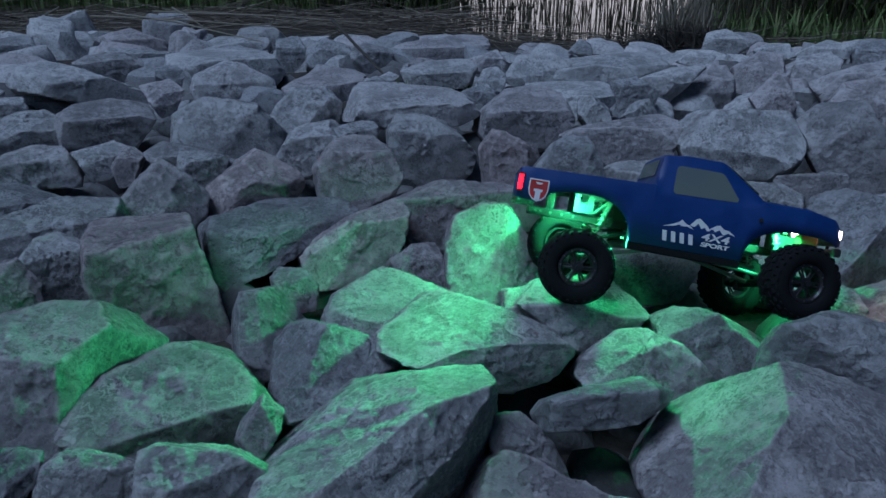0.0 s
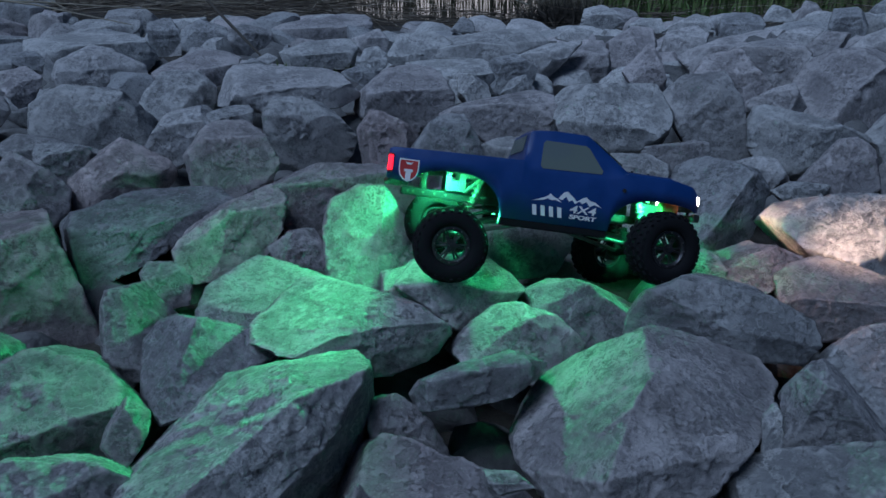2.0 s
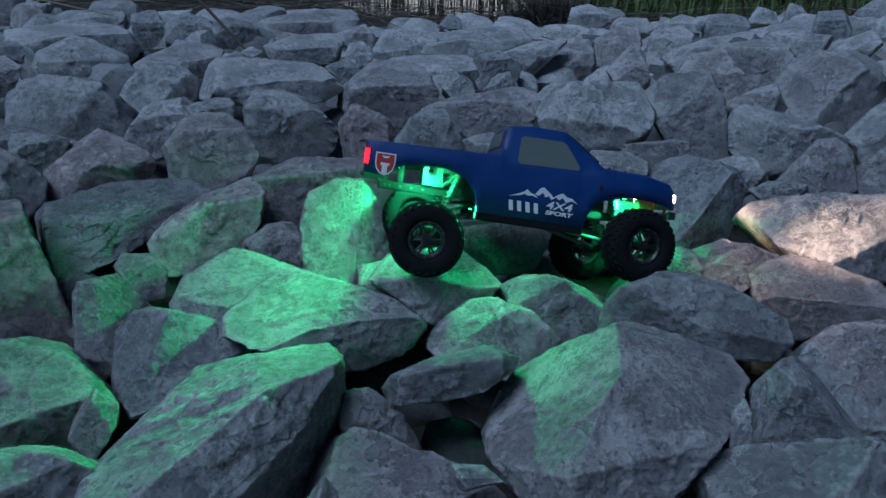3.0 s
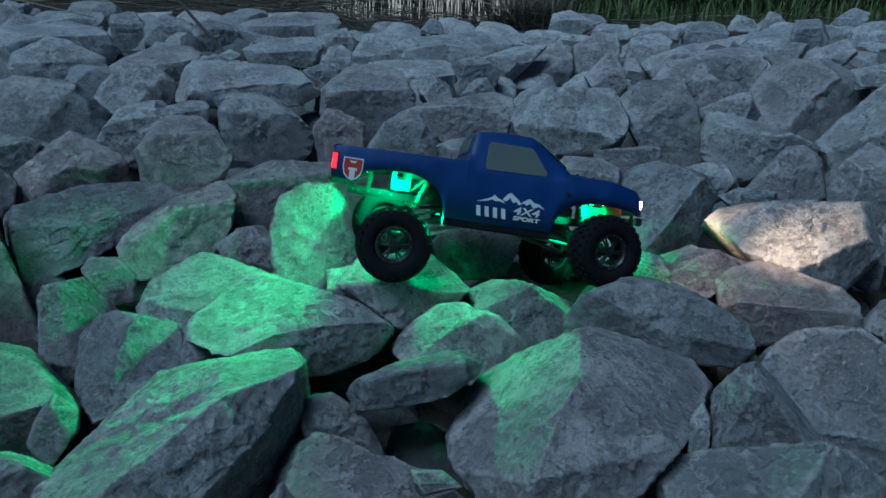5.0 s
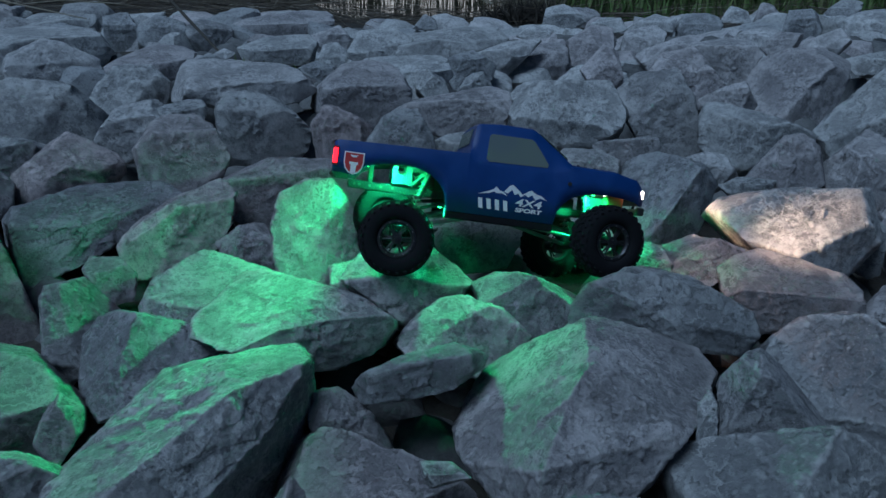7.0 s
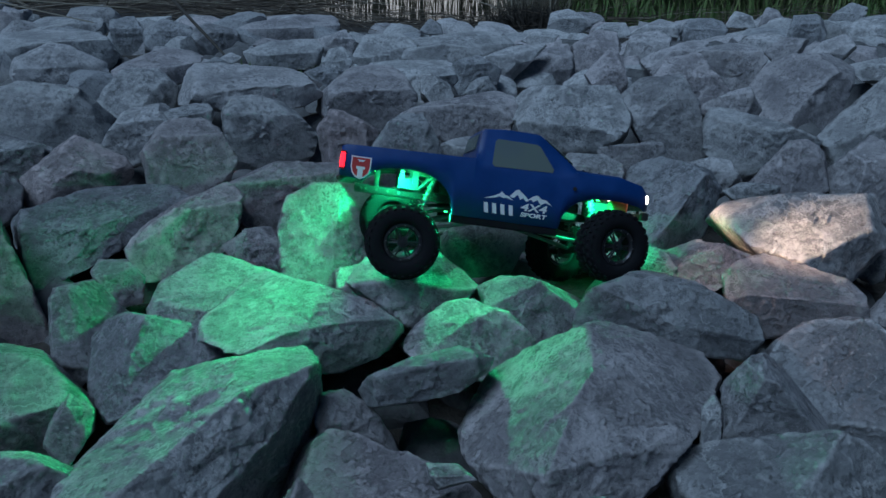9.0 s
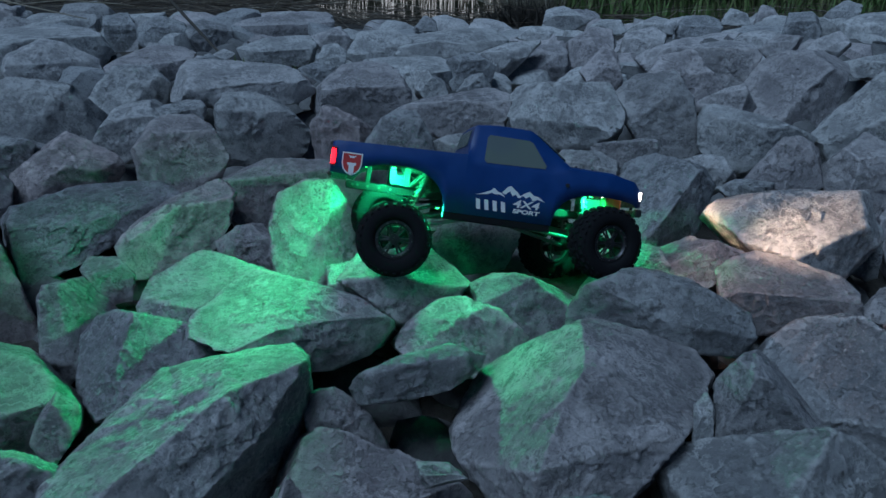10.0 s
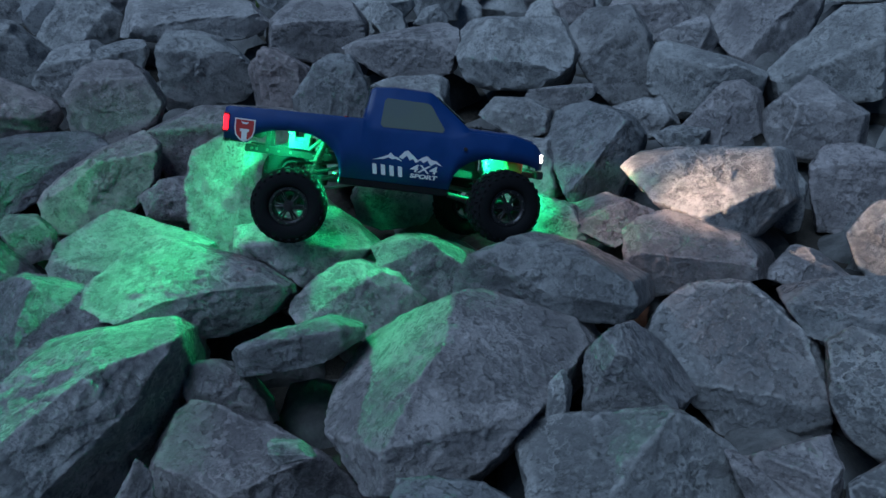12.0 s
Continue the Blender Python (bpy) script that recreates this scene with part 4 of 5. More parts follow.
boulder(-3.029, 8.591, 0.207, 4, (-71,34,.239), (-114,87,.179), (110,33,.207), (107,-15,.230), (69,-83,.251), (-67,-36,.257), (19,49,.113), (19,15,.122), (-179,20,.321), (-179,-81,.381))
boulder(-2.043, 5.071, 0.256, 5, (-80,71,.121), (150,82,.050), (106,-30,.202), (40,-84,.062), (-44,-77,.047), (22,76,.042), (22,10,.051), (-179,20,.171), (-179,-81,.203))
boulder(-0.969, 2.025, 0.285, 5, (-110,75,.040), (136,62,.054), (104,-37,.046), (65,-73,.056), (-58,-25,.064), (25,67,.025), (25,5,.028), (-179,20,.082), (-179,-81,.098))
boulder(-0.890, 1.996, 0.280, 5, (-73,33,.035), (180,78,.042), (121,34,.041), (107,-24,.035), (70,-71,.057), (-62,-13,.049), (24,58,.025), (24,10,.021), (-179,20,.061), (-179,-81,.073))
boulder(-0.733, 2.035, 0.272, 5, (-89,61,.088), (149,72,.047), (139,68,.046), (96,-37,.102), (56,-72,.098), (-55,-46,.067), (30,67,.039), (25,5,.036), (-179,20,.119), (-179,-81,.141))
boulder(0.478, 1.592, 0.200, 6, (-129,56,.089), (111,64,.061), (85,34,.070), (59,-30,.123), (-36,-68,.086), (-97,-16,.092), (-20,58,.057), (-5,10,.036), (172,20,.118), (172,-81,.141))
boulder(0.143, 1.229, 0.185, 6, (-164,66,.052), (143,64,.049), (75,-14,.074), (25,-59,.071), (-61,-47,.068), (-92,2,.068), (-10,58,.040), (0,15,.031), (172,20,.089), (172,-81,.106))
boulder(0.364, 1.603, 0.213, 6, (-171,73,.059), (152,73,.058), (80,17,.136), (5,-69,.073), (-25,-69,.073), (-94,-7,.138), (-11,67,.047), (-11,15,.048), (170,20,.135), (170,-81,.160))
boulder(0.612, 1.527, 0.201, 6, (-170,72,.069), (151,74,.067), (72,18,.129), (22,-62,.102), (-56,-64,.104), (-102,-9,.127), (-20,67,.048), (-20,15,.052), (170,20,.145), (170,-81,.172))
boulder(0.665, 1.242, 0.198, 5, (-115,4,.049), (126,67,.039), (77,34,.045), (21,-58,.052), (-83,-52,.052), (-26,67,.024), (-26,15,.025), (170,20,.068), (170,-81,.081))
# end of the boulders


def filler():
    """Lower boulders behind and between the others, towards the shore."""
    dice = np.random.RandomState(31)
    for row in range(9):
        y = 3.3 + 0.45 * row
        for x in np.arange(-0.72 * y - 0.3, 0.95 * y, 0.5 + 0.03 * row):
            k = 11
            az, el = dice.uniform(-180, 180, k), np.degrees(np.arcsin(dice.uniform(-0.7, 0.95, k)))
            size = dice.uniform(0.13, 0.2) + 0.012 * row
            low = [(a, e, size * dice.uniform(0.55, 0.95)) for a, e in zip(az, el)]
            wide = [(a + dice.uniform(-15, 15), dice.uniform(-10, 15), size * dice.uniform(0.9, 1.4)) for a in (-90, 0, 90, 180)]
            flat = [(dice.uniform(-180, 180), 78, size * dice.uniform(0.5, 0.75)), (0, -90, size)]
            boulder(x + dice.uniform(-0.12, 0.12), y + dice.uniform(-0.15, 0.15), 0.13 - (0.012 * row if x > 0.4 else 0) + dice.uniform(-0.03, 0.02), 3, *low, *wide, *flat)


def shore_rock(x, y, z, size, seed):
    """One of the lone rocks in the litter at the shore."""
    dice = np.random.RandomState(seed)
    ring = [(a + dice.uniform(-18, 18), dice.uniform(-5, 30), size * dice.uniform(0.75, 1.1)) for a in range(-180, 180, 45)]
    boulder(x, y, z, 4, *ring, (dice.uniform(-180, 180), 70, size * 0.8), (dice.uniform(-180, 180), 55, size * 0.9), (0, -90, size))


def outskirts():
    """The bank goes on to both sides and behind."""
    dice = np.random.RandomState(77)
    verts, faces, count = [], [], 0
    for y in np.arange(-1.5, 6.6, 0.36):
        for x in np.arange(-4.2, 5.0, 0.38):
            px, py = x + dice.uniform(-0.1, 0.1), y + dice.uniform(-0.1, 0.1)
            if py > 0.15 and -0.68 * py - 0.42 < px < 0.82 * py + 0.45 or abs(px - 0.1) < 0.6 and abs(py - 0.3) < 0.45:
                continue
            size = dice.uniform(0.15, 0.22)
            ring = [(a + dice.uniform(-20, 20), dice.uniform(-10, 35), size * dice.uniform(0.7, 1.15)) for a in range(-180, 180, 51)]
            low = 0.08 if py < 0.6 else 0.13
            c = np.array([*ring, (dice.uniform(-180, 180), 65, size * dice.uniform(0.6, 0.8)), (dice.uniform(-180, 180), 80, size * 0.75), (0, -90, size)])
            az, el = np.radians(c[:, 0]), np.radians(c[:, 1])
            n = np.stack([np.cos(el) * np.sin(az), -np.cos(el) * np.cos(az), np.sin(el)], 1) / c[:, 2:]
            dirs, tri = ball(4)
            g = np.maximum(dirs @ n.T, 0)
            top = g.max(1)
            p = dirs / (top * ((g / top[:, None]) ** 60).sum(1) ** (1 / 60))[:, None]
            p = p * (1 + 0.05 * fractal(dirs * 3 + count, 3, 3))[:, None] + (px, py, low + dice.uniform(-0.03, 0.03))
            verts.append(p)
            faces.append(tri + count)
            count += len(p)
    ob = new("riprap", mesh_from("riprap", np.concatenate(verts), np.concatenate(faces), ROCK, True, 24))
    tagged(ob, "loose angular grey limestone boulders further along the bank", "riprap", kind="stuff")


filler()
outskirts()
for x, y, z, size, seed in ((2.82, 7.55, 0.06, 0.2, 3), (1.34, 8.0, 0.0, 0.12, 4), (-3.4, 7.0, 0.26, 0.22, 5), (-3.25, 6.4, 0.2, 0.24, 6), (-2.5, 6.8, 0.25, 0.2, 7), (-2.2, 6.5, 0.2, 0.17, 8), (4.6, 7.2, 0.0, 0.22, 9)):
    shore_rock(x, y, z, size, seed)


# ---- the model truck ----
def plain(name, colour, rough, metal=0.0, spread=0.15, scale=60, relief=0.2, shine=0.5):
    """A paint, plastic or metal with a little wear in its tone and gloss."""
    m, t, p = material(name)
    v = coords(t)
    n = noise_tex(t, v, scale, 6, 0.65)
    lo, hi = [c * (1 - spread) for c in colour], [c * (1 + spread) for c in colour]
    t.links.new(ramp(t, n.outputs["Fac"], (0.3, lo), (0.7, hi)), p.inputs["Base Color"])
    r = ramp(t, n.outputs["Fac"], (0.3, [max(0, rough - 0.1)] * 3), (0.7, [min(1, rough + 0.1)] * 3))
    t.links.new(r, p.inputs["Roughness"])
    p.inputs["Metallic"].default_value = metal
    p.inputs["Specular IOR Level"].default_value = shine
    if relief:
        bump(t, p, noise_tex(t, v, scale * 6, 4).outputs["Fac"], relief, 0.0006)
    return m


def glow(name, colour, strength):
    m, t, p = material(name)
    p.inputs["Base Color"].default_value = (*colour, 1)
    p.inputs["Emission Color"].default_value = (*colour, 1)
    p.inputs["Emission Strength"].default_value = strength
    return m


def smoked():
    m, t, p = material("smoked_window")
    p.inputs["Base Color"].default_value = (0.19, 0.23, 0.215, 1)
    p.inputs["Roughness"].default_value = 0.12
    clear = t.nodes.new("ShaderNodeBsdfTransparent")
    clear.inputs["Color"].default_value = (0.72, 0.8, 0.74, 1)
    both = t.nodes.new("ShaderNodeMixShader")
    both.inputs[0].default_value = 0.6
    t.links.new(clear.outputs[0], both.inputs[1])
    t.links.new(p.outputs[0], both.inputs[2])
    t.links.new(both.outputs[0], t.nodes["Material Output"].inputs["Surface"])
    return m


BLUE = plain("blue_body_paint", (0.002, 0.04, 0.17), 0.46, spread=0.15, scale=25, relief=0.05, shine=0.35)
BLACK = plain("black_plastic", (0.018, 0.018, 0.02), 0.5, scale=80)
RUBBER = plain("tyre_rubber", (0.010, 0.011, 0.013), 0.9, scale=90, relief=0.6, shine=0.12)
STEEL = plain("dark_steel", (0.14, 0.14, 0.145), 0.4, metal=0.6, scale=120)
DARKRIM = plain("dark_chrome", (0.045, 0.045, 0.05), 0.42, metal=0.7, scale=120)
ALLOY = plain("grey_plastic", (0.10, 0.105, 0.10), 0.45, scale=80)
WHITE = plain("white_decal", (0.72, 0.73, 0.75), 0.5, spread=0.05, relief=0)
REDDECAL = plain("red_decal", (0.45, 0.03, 0.03), 0.5, spread=0.1, relief=0)
ORANGE = plain("orange_plastic", (0.42, 0.10, 0.03), 0.5, scale=50)
REDPOST = plain("red_plastic", (0.35, 0.015, 0.02), 0.4, scale=50)
SMOKE = smoked()
LAMPGREEN = glow("green_rock_light", (0.02, 1.0, 0.3), 4)
LAMPWHITE = glow("headlight_lens", (1.0, 0.88, 0.8), 9)
LAMPRED = glow("tail_light_lens", (1.0, 0.012, 0.025), 3.5)

K = 0.00108  # the truck is drawn in millimetres of the model


def part(name, bm, mat, parent, label="", smooth=False, angle=35):
    me = bpy.data.meshes.new(name)
    bmesh.ops.recalc_face_normals(bm, faces=bm.faces)
    bm.to_mesh(me)
    bm.free()
    me.materials.append(mat)
    if smooth:
        me.polygons.foreach_set("use_smooth", [True] * len(me.polygons))
        me.set_sharp_from_angle(angle=radians(angle))
    ob = new(name, me)
    ob.parent = parent
    if label:
        tagged(ob, label)
    return ob


def add_box(bm, c, s, m=None, bevel=0.0):
    made = bmesh.ops.create_cube(bm, size=1, matrix=(m or Matrix()) @ Matrix.Translation(Vector(c) * K) @ Matrix.Diagonal((s[0] * K, s[1] * K, s[2] * K, 1)))
    if bevel:
        edges = {e for v in made["verts"] for e in v.link_edges}
        bmesh.ops.bevel(bm, geom=list(edges), offset=bevel * K, segments=2, affect="EDGES", profile=0.6)


def add_rod(bm, a, b, r, r2=None, seg=12):
    a, b = Vector(a) * K, Vector(b) * K
    d = b - a
    m = Matrix.Translation((a + b) / 2) @ d.to_track_quat("Z", "Y").to_matrix().to_4x4()
    bmesh.ops.create_cone(bm, cap_ends=True, segments=seg, radius1=r * K, radius2=(r if r2 is None else r2) * K, depth=d.length, matrix=m)


def add_lathe(bm, profile, seg=48, closed=True):
    """Turns a profile of (radius, along y) round the y axis."""
    rings = []
    for k in range(seg):
        a = 2 * math.pi * k / seg
        rings.append([bm.verts.new((r * K * math.cos(a), y * K, r * K * math.sin(a))) for r, y in profile])
    n = len(profile)
    for k in range(seg):
        p, q = rings[k], rings[(k + 1) % seg]
        for i in range(n if closed else n - 1):
            bm.faces.new((p[i], p[(i + 1) % n], q[(i + 1) % n], q[i]))


def add_coil(bm, a, b, radius, wire, turns, seg=7):
    a, b = Vector(a) * K, Vector(b) * K
    m = (b - a).to_track_quat("Z", "Y").to_matrix()
    steps, last = turns * 14, None
    for k in range(steps + 1):
        t = 2 * math.pi * k / 14
        mid = Vector((math.cos(t), math.sin(t), 0))
        c = a + (b - a) * (k / steps) + m @ (mid * radius * K)
        ring = [bm.verts.new(c + m @ ((mid * math.cos(s) + Vector((0, 0, 1)) * math.sin(s)) * wire * K)) for s in (2 * math.pi * j / seg for j in range(seg))]
        if last:
            for j in range(seg):
                bm.faces.new((last[j], last[(j + 1) % seg], ring[(j + 1) % seg], ring[j]))
        last = ring


def add_plate(bm, outline, place, thick):
    """A flat plate: an outline of (x, z), laid on the surface that place(x, z) gives, raised by thick."""
    low = [bm.verts.new(place(x, z, 0.0) * K) for x, z in outline]
    top = [bm.verts.new(place(x, z, thick) * K) for x, z in outline]
    bm.faces.new(top)
    bm.faces.new(low[::-1])
    for i in range(len(outline)):
        j = (i + 1) % len(outline)
        bm.faces.new((low[i], low[j], top[j], top[i]))


def belt(x):
    return float(np.interp(x, [0, 7, 195, 203, 213, 335, 368, 440, 473, 488], [20, 23, 29, 30, 21, 21, 30, 30, 24, 8]))


def width(x):
    return float(np.interp(x, [-2, 3, 20, 60, 300, 430, 470, 482, 488], [82, 88, 91, 93, 93, 92, 88, 84, 78]))


def hem(x):
    """The lower edge of the body, with its wheel arches."""
    for mid, half, top, behind, ahead in ((107, 68, -2, -28, -60), (412, 67, -6, -61, -16)):
        if abs(x - mid) < half:
            base = behind if x < mid else ahead
            return base + (top - base) * (1 - ((x - mid) / half) ** 2) ** 0.42
    return float(np.interp(x, [0, 39, 40, 174, 175, 345, 346, 478, 479, 488], [-24, -28, -28, -28, -61, -61, -61, -61, -16, -14]))


def roof(x):
    return float(np.interp(x, [203, 204, 211, 216, 250, 300, 306, 368, 440, 473, 488], [32, 38, 75, 79, 83, 83, 81, 34, 34, 28, 11]))


def roof_width(x):
    return float(np.interp(x, [203, 211, 306, 368, 440, 488], [84, 72, 70, 84, 80, 62]))


def section(x, bed):
    w, b, h0 = width(x), belt(x), hem(x)
    flare = 3.5 * (math.exp(-((x - 107) / 75) ** 4) + math.exp(-((x - 412) / 72) ** 4))
    half = [(w + flare - 0.5, h0), (w + 0.5 + flare * 0.5, (h0 + b) / 2), (w, b - 7), (w - 2.5, b)]
    if bed:
        f = b - 0.6 if x < 7 else b - 21
        half += [(w - 8, b), (w - 9.5, b - 0.6 if x < 7 else b - 2), (w - 11, f + (0 if x < 7 else 3)), (w - 14, f), (0, f)]
    else:
        h, wr = roof(x), roof_width(x)
        z5 = max(h - 6, b + 0.4)
        half += [((w - 2.5 + wr) / 2, (b + z5) / 2), (wr, z5), (wr - 3, max(h - 1.5, z5 + 0.3)), (wr - 14, h + 0.5), (0, h + 2)]
    return half


def side(x, z, up=0.0):
    """A place on the truck's right flank."""
    b, w = belt(x), width(x)
    if z < b:
        flare = 3.5 * (math.exp(-((x - 107) / 75) ** 4) + math.exp(-((x - 412) / 72) ** 4))
        y = w + 0.5 + flare * float(np.interp(z, [hem(x), (hem(x) + b) / 2, b - 7], [1, 0.5, 0]))
    else:
        y = np.interp(z, [21, 77], [w - 2.2, 70.5])
    return Vector((x, -(y + up), z))


def body_shell(truck):
    bm = bmesh.new()
    xs = list(np.arange(0, 203, 4.0)) + [202.5]
    rows = [(x, section(x, True)) for x in [0, 2, 4, 6.8, 7.2] + [x for x in xs if x > 8]]
    rows += [(x, section(x, False)) for x in [203, 204, 207, 211, 216] + list(np.arange(220, 488, 4.0)) + [488]]
    rings = []
    for x, half in rows:
        ring = [bm.verts.new((x * K, -y * K, z * K)) for y, z in half] + [bm.verts.new((x * K, y * K, z * K)) for y, z in half[-2::-1]]
        rings.append(ring)
    for p, q in zip(rings, rings[1:]):
        for i in range(len(p) - 1):
            bm.faces.new((p[i], p[i + 1], q[i + 1], q[i]))
    for ring in (rings[0], rings[-1]):
        n = len(ring)
        for i in range(n // 2):
            if i == n // 2 - 1:
                bm.faces.new((ring[i], ring[i + 1], ring[n - 1 - i]))
            else:
                bm.faces.new((ring[i], ring[i + 1], ring[n - 2 - i], ring[n - 1 - i]))
    body = part("body", bm, BLUE, truck, "blue painted pickup body shell", True, 28)
    solid = body.modifiers.new("skin", "SOLIDIFY")
    solid.thickness, solid.offset, solid.material_offset = 1.3 * K, -1, 1
    body.data.materials.append(BLACK)
    return body


def window_panes(body):
    def ring(points, place, name, thick=0.7):
        bm = bmesh.new()
        add_plate(bm, points, place, thick)
        part(name, bm, SMOKE, body, "smoked grey-green window")

    pane = [(229, 25), (232, 61), (236, 65), (298, 65), (304, 62), (327, 29), (325, 24), (233, 21)]
    ring(pane, side, "side_window")
    ring(pane, lambda x, z, up=0.0: Vector((x, -side(x, z, up).y, z)), "side_window")

    def front(y, s, up=0.0):
        x = 310 + 52 * s
        return Vector((x + up * 0.7, y * (66 + 13 * s) / 66, roof(x) + 1.6 + up * 0.7))

    ring([(-58, 0.06), (58, 0.06), (62, 0.12), (66, 0.9), (60, 0.96), (-60, 0.96), (-66, 0.9), (-62, 0.12)], front, "windscreen", 0.9)

    def rear(y, z, up=0.0):
        return Vector((203.4 + (z - 40) * 0.18 - up, y, z))

    ring([(-56, 46), (56, 46), (54, 71), (-54, 71)], rear, "rear_window", 1.2)


def wheel(truck, at, steer, tilt):
    """A wheel whose outer face looks along -y."""
    m = Matrix.Translation(Vector(at) * K) @ Euler((radians(tilt), 0, radians(steer))).to_matrix().to_4x4()
    bm = bmesh.new()
    add_lathe(bm, [(28, -13), (29.5, -20), (32, -23), (38, -24.5), (45, -24), (50, -22), (53, -18), (54.6, -10), (55, 0), (54.6, 10), (53, 18), (50, 22), (45, 24), (38, 24.5), (32, 23), (29.5, 20), (28, 13)], 64)
    tyre = part("wheel", bm, RUBBER, truck, "black knobbly off-road tyre on a dark rim", True, 40)
    bm = bmesh.new()
    for k in range(26):
        a = 2 * math.pi * k / 26
        for y, off, long, wide in ((-5.5, 0.0, 8.5, 8), (5.5, 0.5, 8.5, 8), (-15, 0.5, 7.5, 8), (15, 0.0, 7.5, 8)):
            t = a + off * 2 * math.pi / 26
            lean = 22 if y < -9 else -22 if y > 9 else 0
            turn = Euler((0, -t, 0)).to_matrix().to_4x4() @ Matrix.Translation(((54.8 if not lean else 52.6) * K, y * K, 0)) @ Euler((radians(16 if y < 0 else -16), 0, radians(lean))).to_matrix().to_4x4()
            add_box(bm, (0, 0, 0), (4.0, wide, long), turn, 0.9)
        # low bars on the sidewall's shoulder
        for y in (-21.6, 21.6):
            turn = Euler((0, -a, 0)).to_matrix().to_4x4() @ Matrix.Translation((49.6 * K, y * K, 0)) @ Euler((0, 0, radians(40 if y < 0 else -40))).to_matrix().to_4x4()
            add_box(bm, (0, 0, 0), (2.2, 5.5, 4.6), turn, 0.6)
    tagged(part("tread", bm, RUBBER, tyre, "black tread blocks"), kind="stuff")
    bm = bmesh.new()
    add_lathe(bm, [(27.5, -16), (28.5, -19), (25, -19.5), (22.5, -17), (22, -11), (23, 8), (23, 15), (27, 16)], 48)
    rim = part("rim", bm, DARKRIM, tyre, "dark chrome wheel rim", True, 35)
    for k in range(12):
        bm = bmesh.new()
        a = 2 * math.pi * k / 12
        add_rod(bm, (25.4 * math.cos(a), -19, 25.4 * math.sin(a)), (25.4 * math.cos(a), -20.6, 25.4 * math.sin(a)), 1.2, seg=6)
        part("bolt", bm, STEEL, tyre)
    for k in range(6):
        bm = bmesh.new()
        for d in (-0.13, 0.13):
            a = 2 * math.pi * k / 6 + d
            add_rod(bm, (7 * math.cos(a), -13, 7 * math.sin(a)), (22.6 * math.cos(a), -11.5, 22.6 * math.sin(a)), 1.9, 1.6, 8)
        part("spoke", bm, DARKRIM, tyre)
    bm = bmesh.new()
    add_rod(bm, (0, -16, 0), (0, 8, 0), 8.5, seg=20)
    add_rod(bm, (0, -16, 0), (0, -20, 0), 3.6, seg=6)
    part("hub", bm, DARKRIM, tyre)
    tyre.matrix_basis = m
    return tyre


def axle(truck, a, b, name):
    bm = bmesh.new()
    a, b = Vector(a), Vector(b)
    add_rod(bm, a, b, 6.5, seg=14)
    mid = a.lerp(b, 0.42)
    bmesh.ops.create_uvsphere(bm, u_segments=16, v_segments=10, radius=17 * K, matrix=Matrix.Translation(mid * K) @ Matrix.Diagonal((0.9, 0.75, 1, 1)))
    for s in (0.1, 0.9):
        p = a.lerp(b, s)
        add_box(bm, p, (18, 10, 24), bevel=2)
    return part(name, bm, BLACK, truck, "black axle housing", True)


def shock(truck, top, low):
    bm = bmesh.new()
    top, low = Vector(top), Vector(low)
    add_rod(bm, top, top.lerp(low, 0.55), 5.2, seg=14)
    add_rod(bm, top.lerp(low, 0.5), low, 1.8, seg=10)
    add_rod(bm, low - Vector((0, 4, 0)), low + Vector((0, 4, 0)), 4, seg=12)
    add_rod(bm, top - Vector((0, 4, 0)), top + Vector((0, 4, 0)), 4, seg=12)
    ob = part("shock_absorber", bm, STEEL, truck, "grey metal shock absorber", True)
    bm = bmesh.new()
    add_coil(bm, top.lerp(low, 0.12), top.lerp(low, 0.9), 7.2, 1.15, 8)
    part("spring", bm, ALLOY, ob, "grey coil spring", True)


def rod(truck, name, mat, a, b, r, seg=10):
    bm = bmesh.new()
    add_rod(bm, a, b, r, seg=seg)
    return part(name, bm, mat, truck, "", True)


def block(truck, name, mat, c, s, bevel=1.5, label=""):
    bm = bmesh.new()
    add_box(bm, c, s, bevel=bevel)
    return part(name, bm, mat, truck, label)


def lettering(parent, text, size, x, z, slant, name, wide=1.0):
    cu = bpy.data.curves.new(name, "FONT")
    cu.body, cu.size, cu.extrude, cu.shear, cu.offset = text, size * K, 0.3 * K, slant, 0.35 * K
    tmp = bpy.data.objects.new(name, cu)
    me = bpy.data.meshes.new_from_object(tmp)
    bpy.data.objects.remove(tmp)
    me.materials.clear()
    me.materials.append(WHITE)
    ob = new(name, me)
    ob.parent = parent
    ob.matrix_basis = Matrix.Translation(side(x, z, 0.5) * K) @ pose(0, 0, 0, 90, 0, 0) @ Matrix.Diagonal((wide, 1, 1, 1))
    return tagged(ob, f"white lettering {text}")


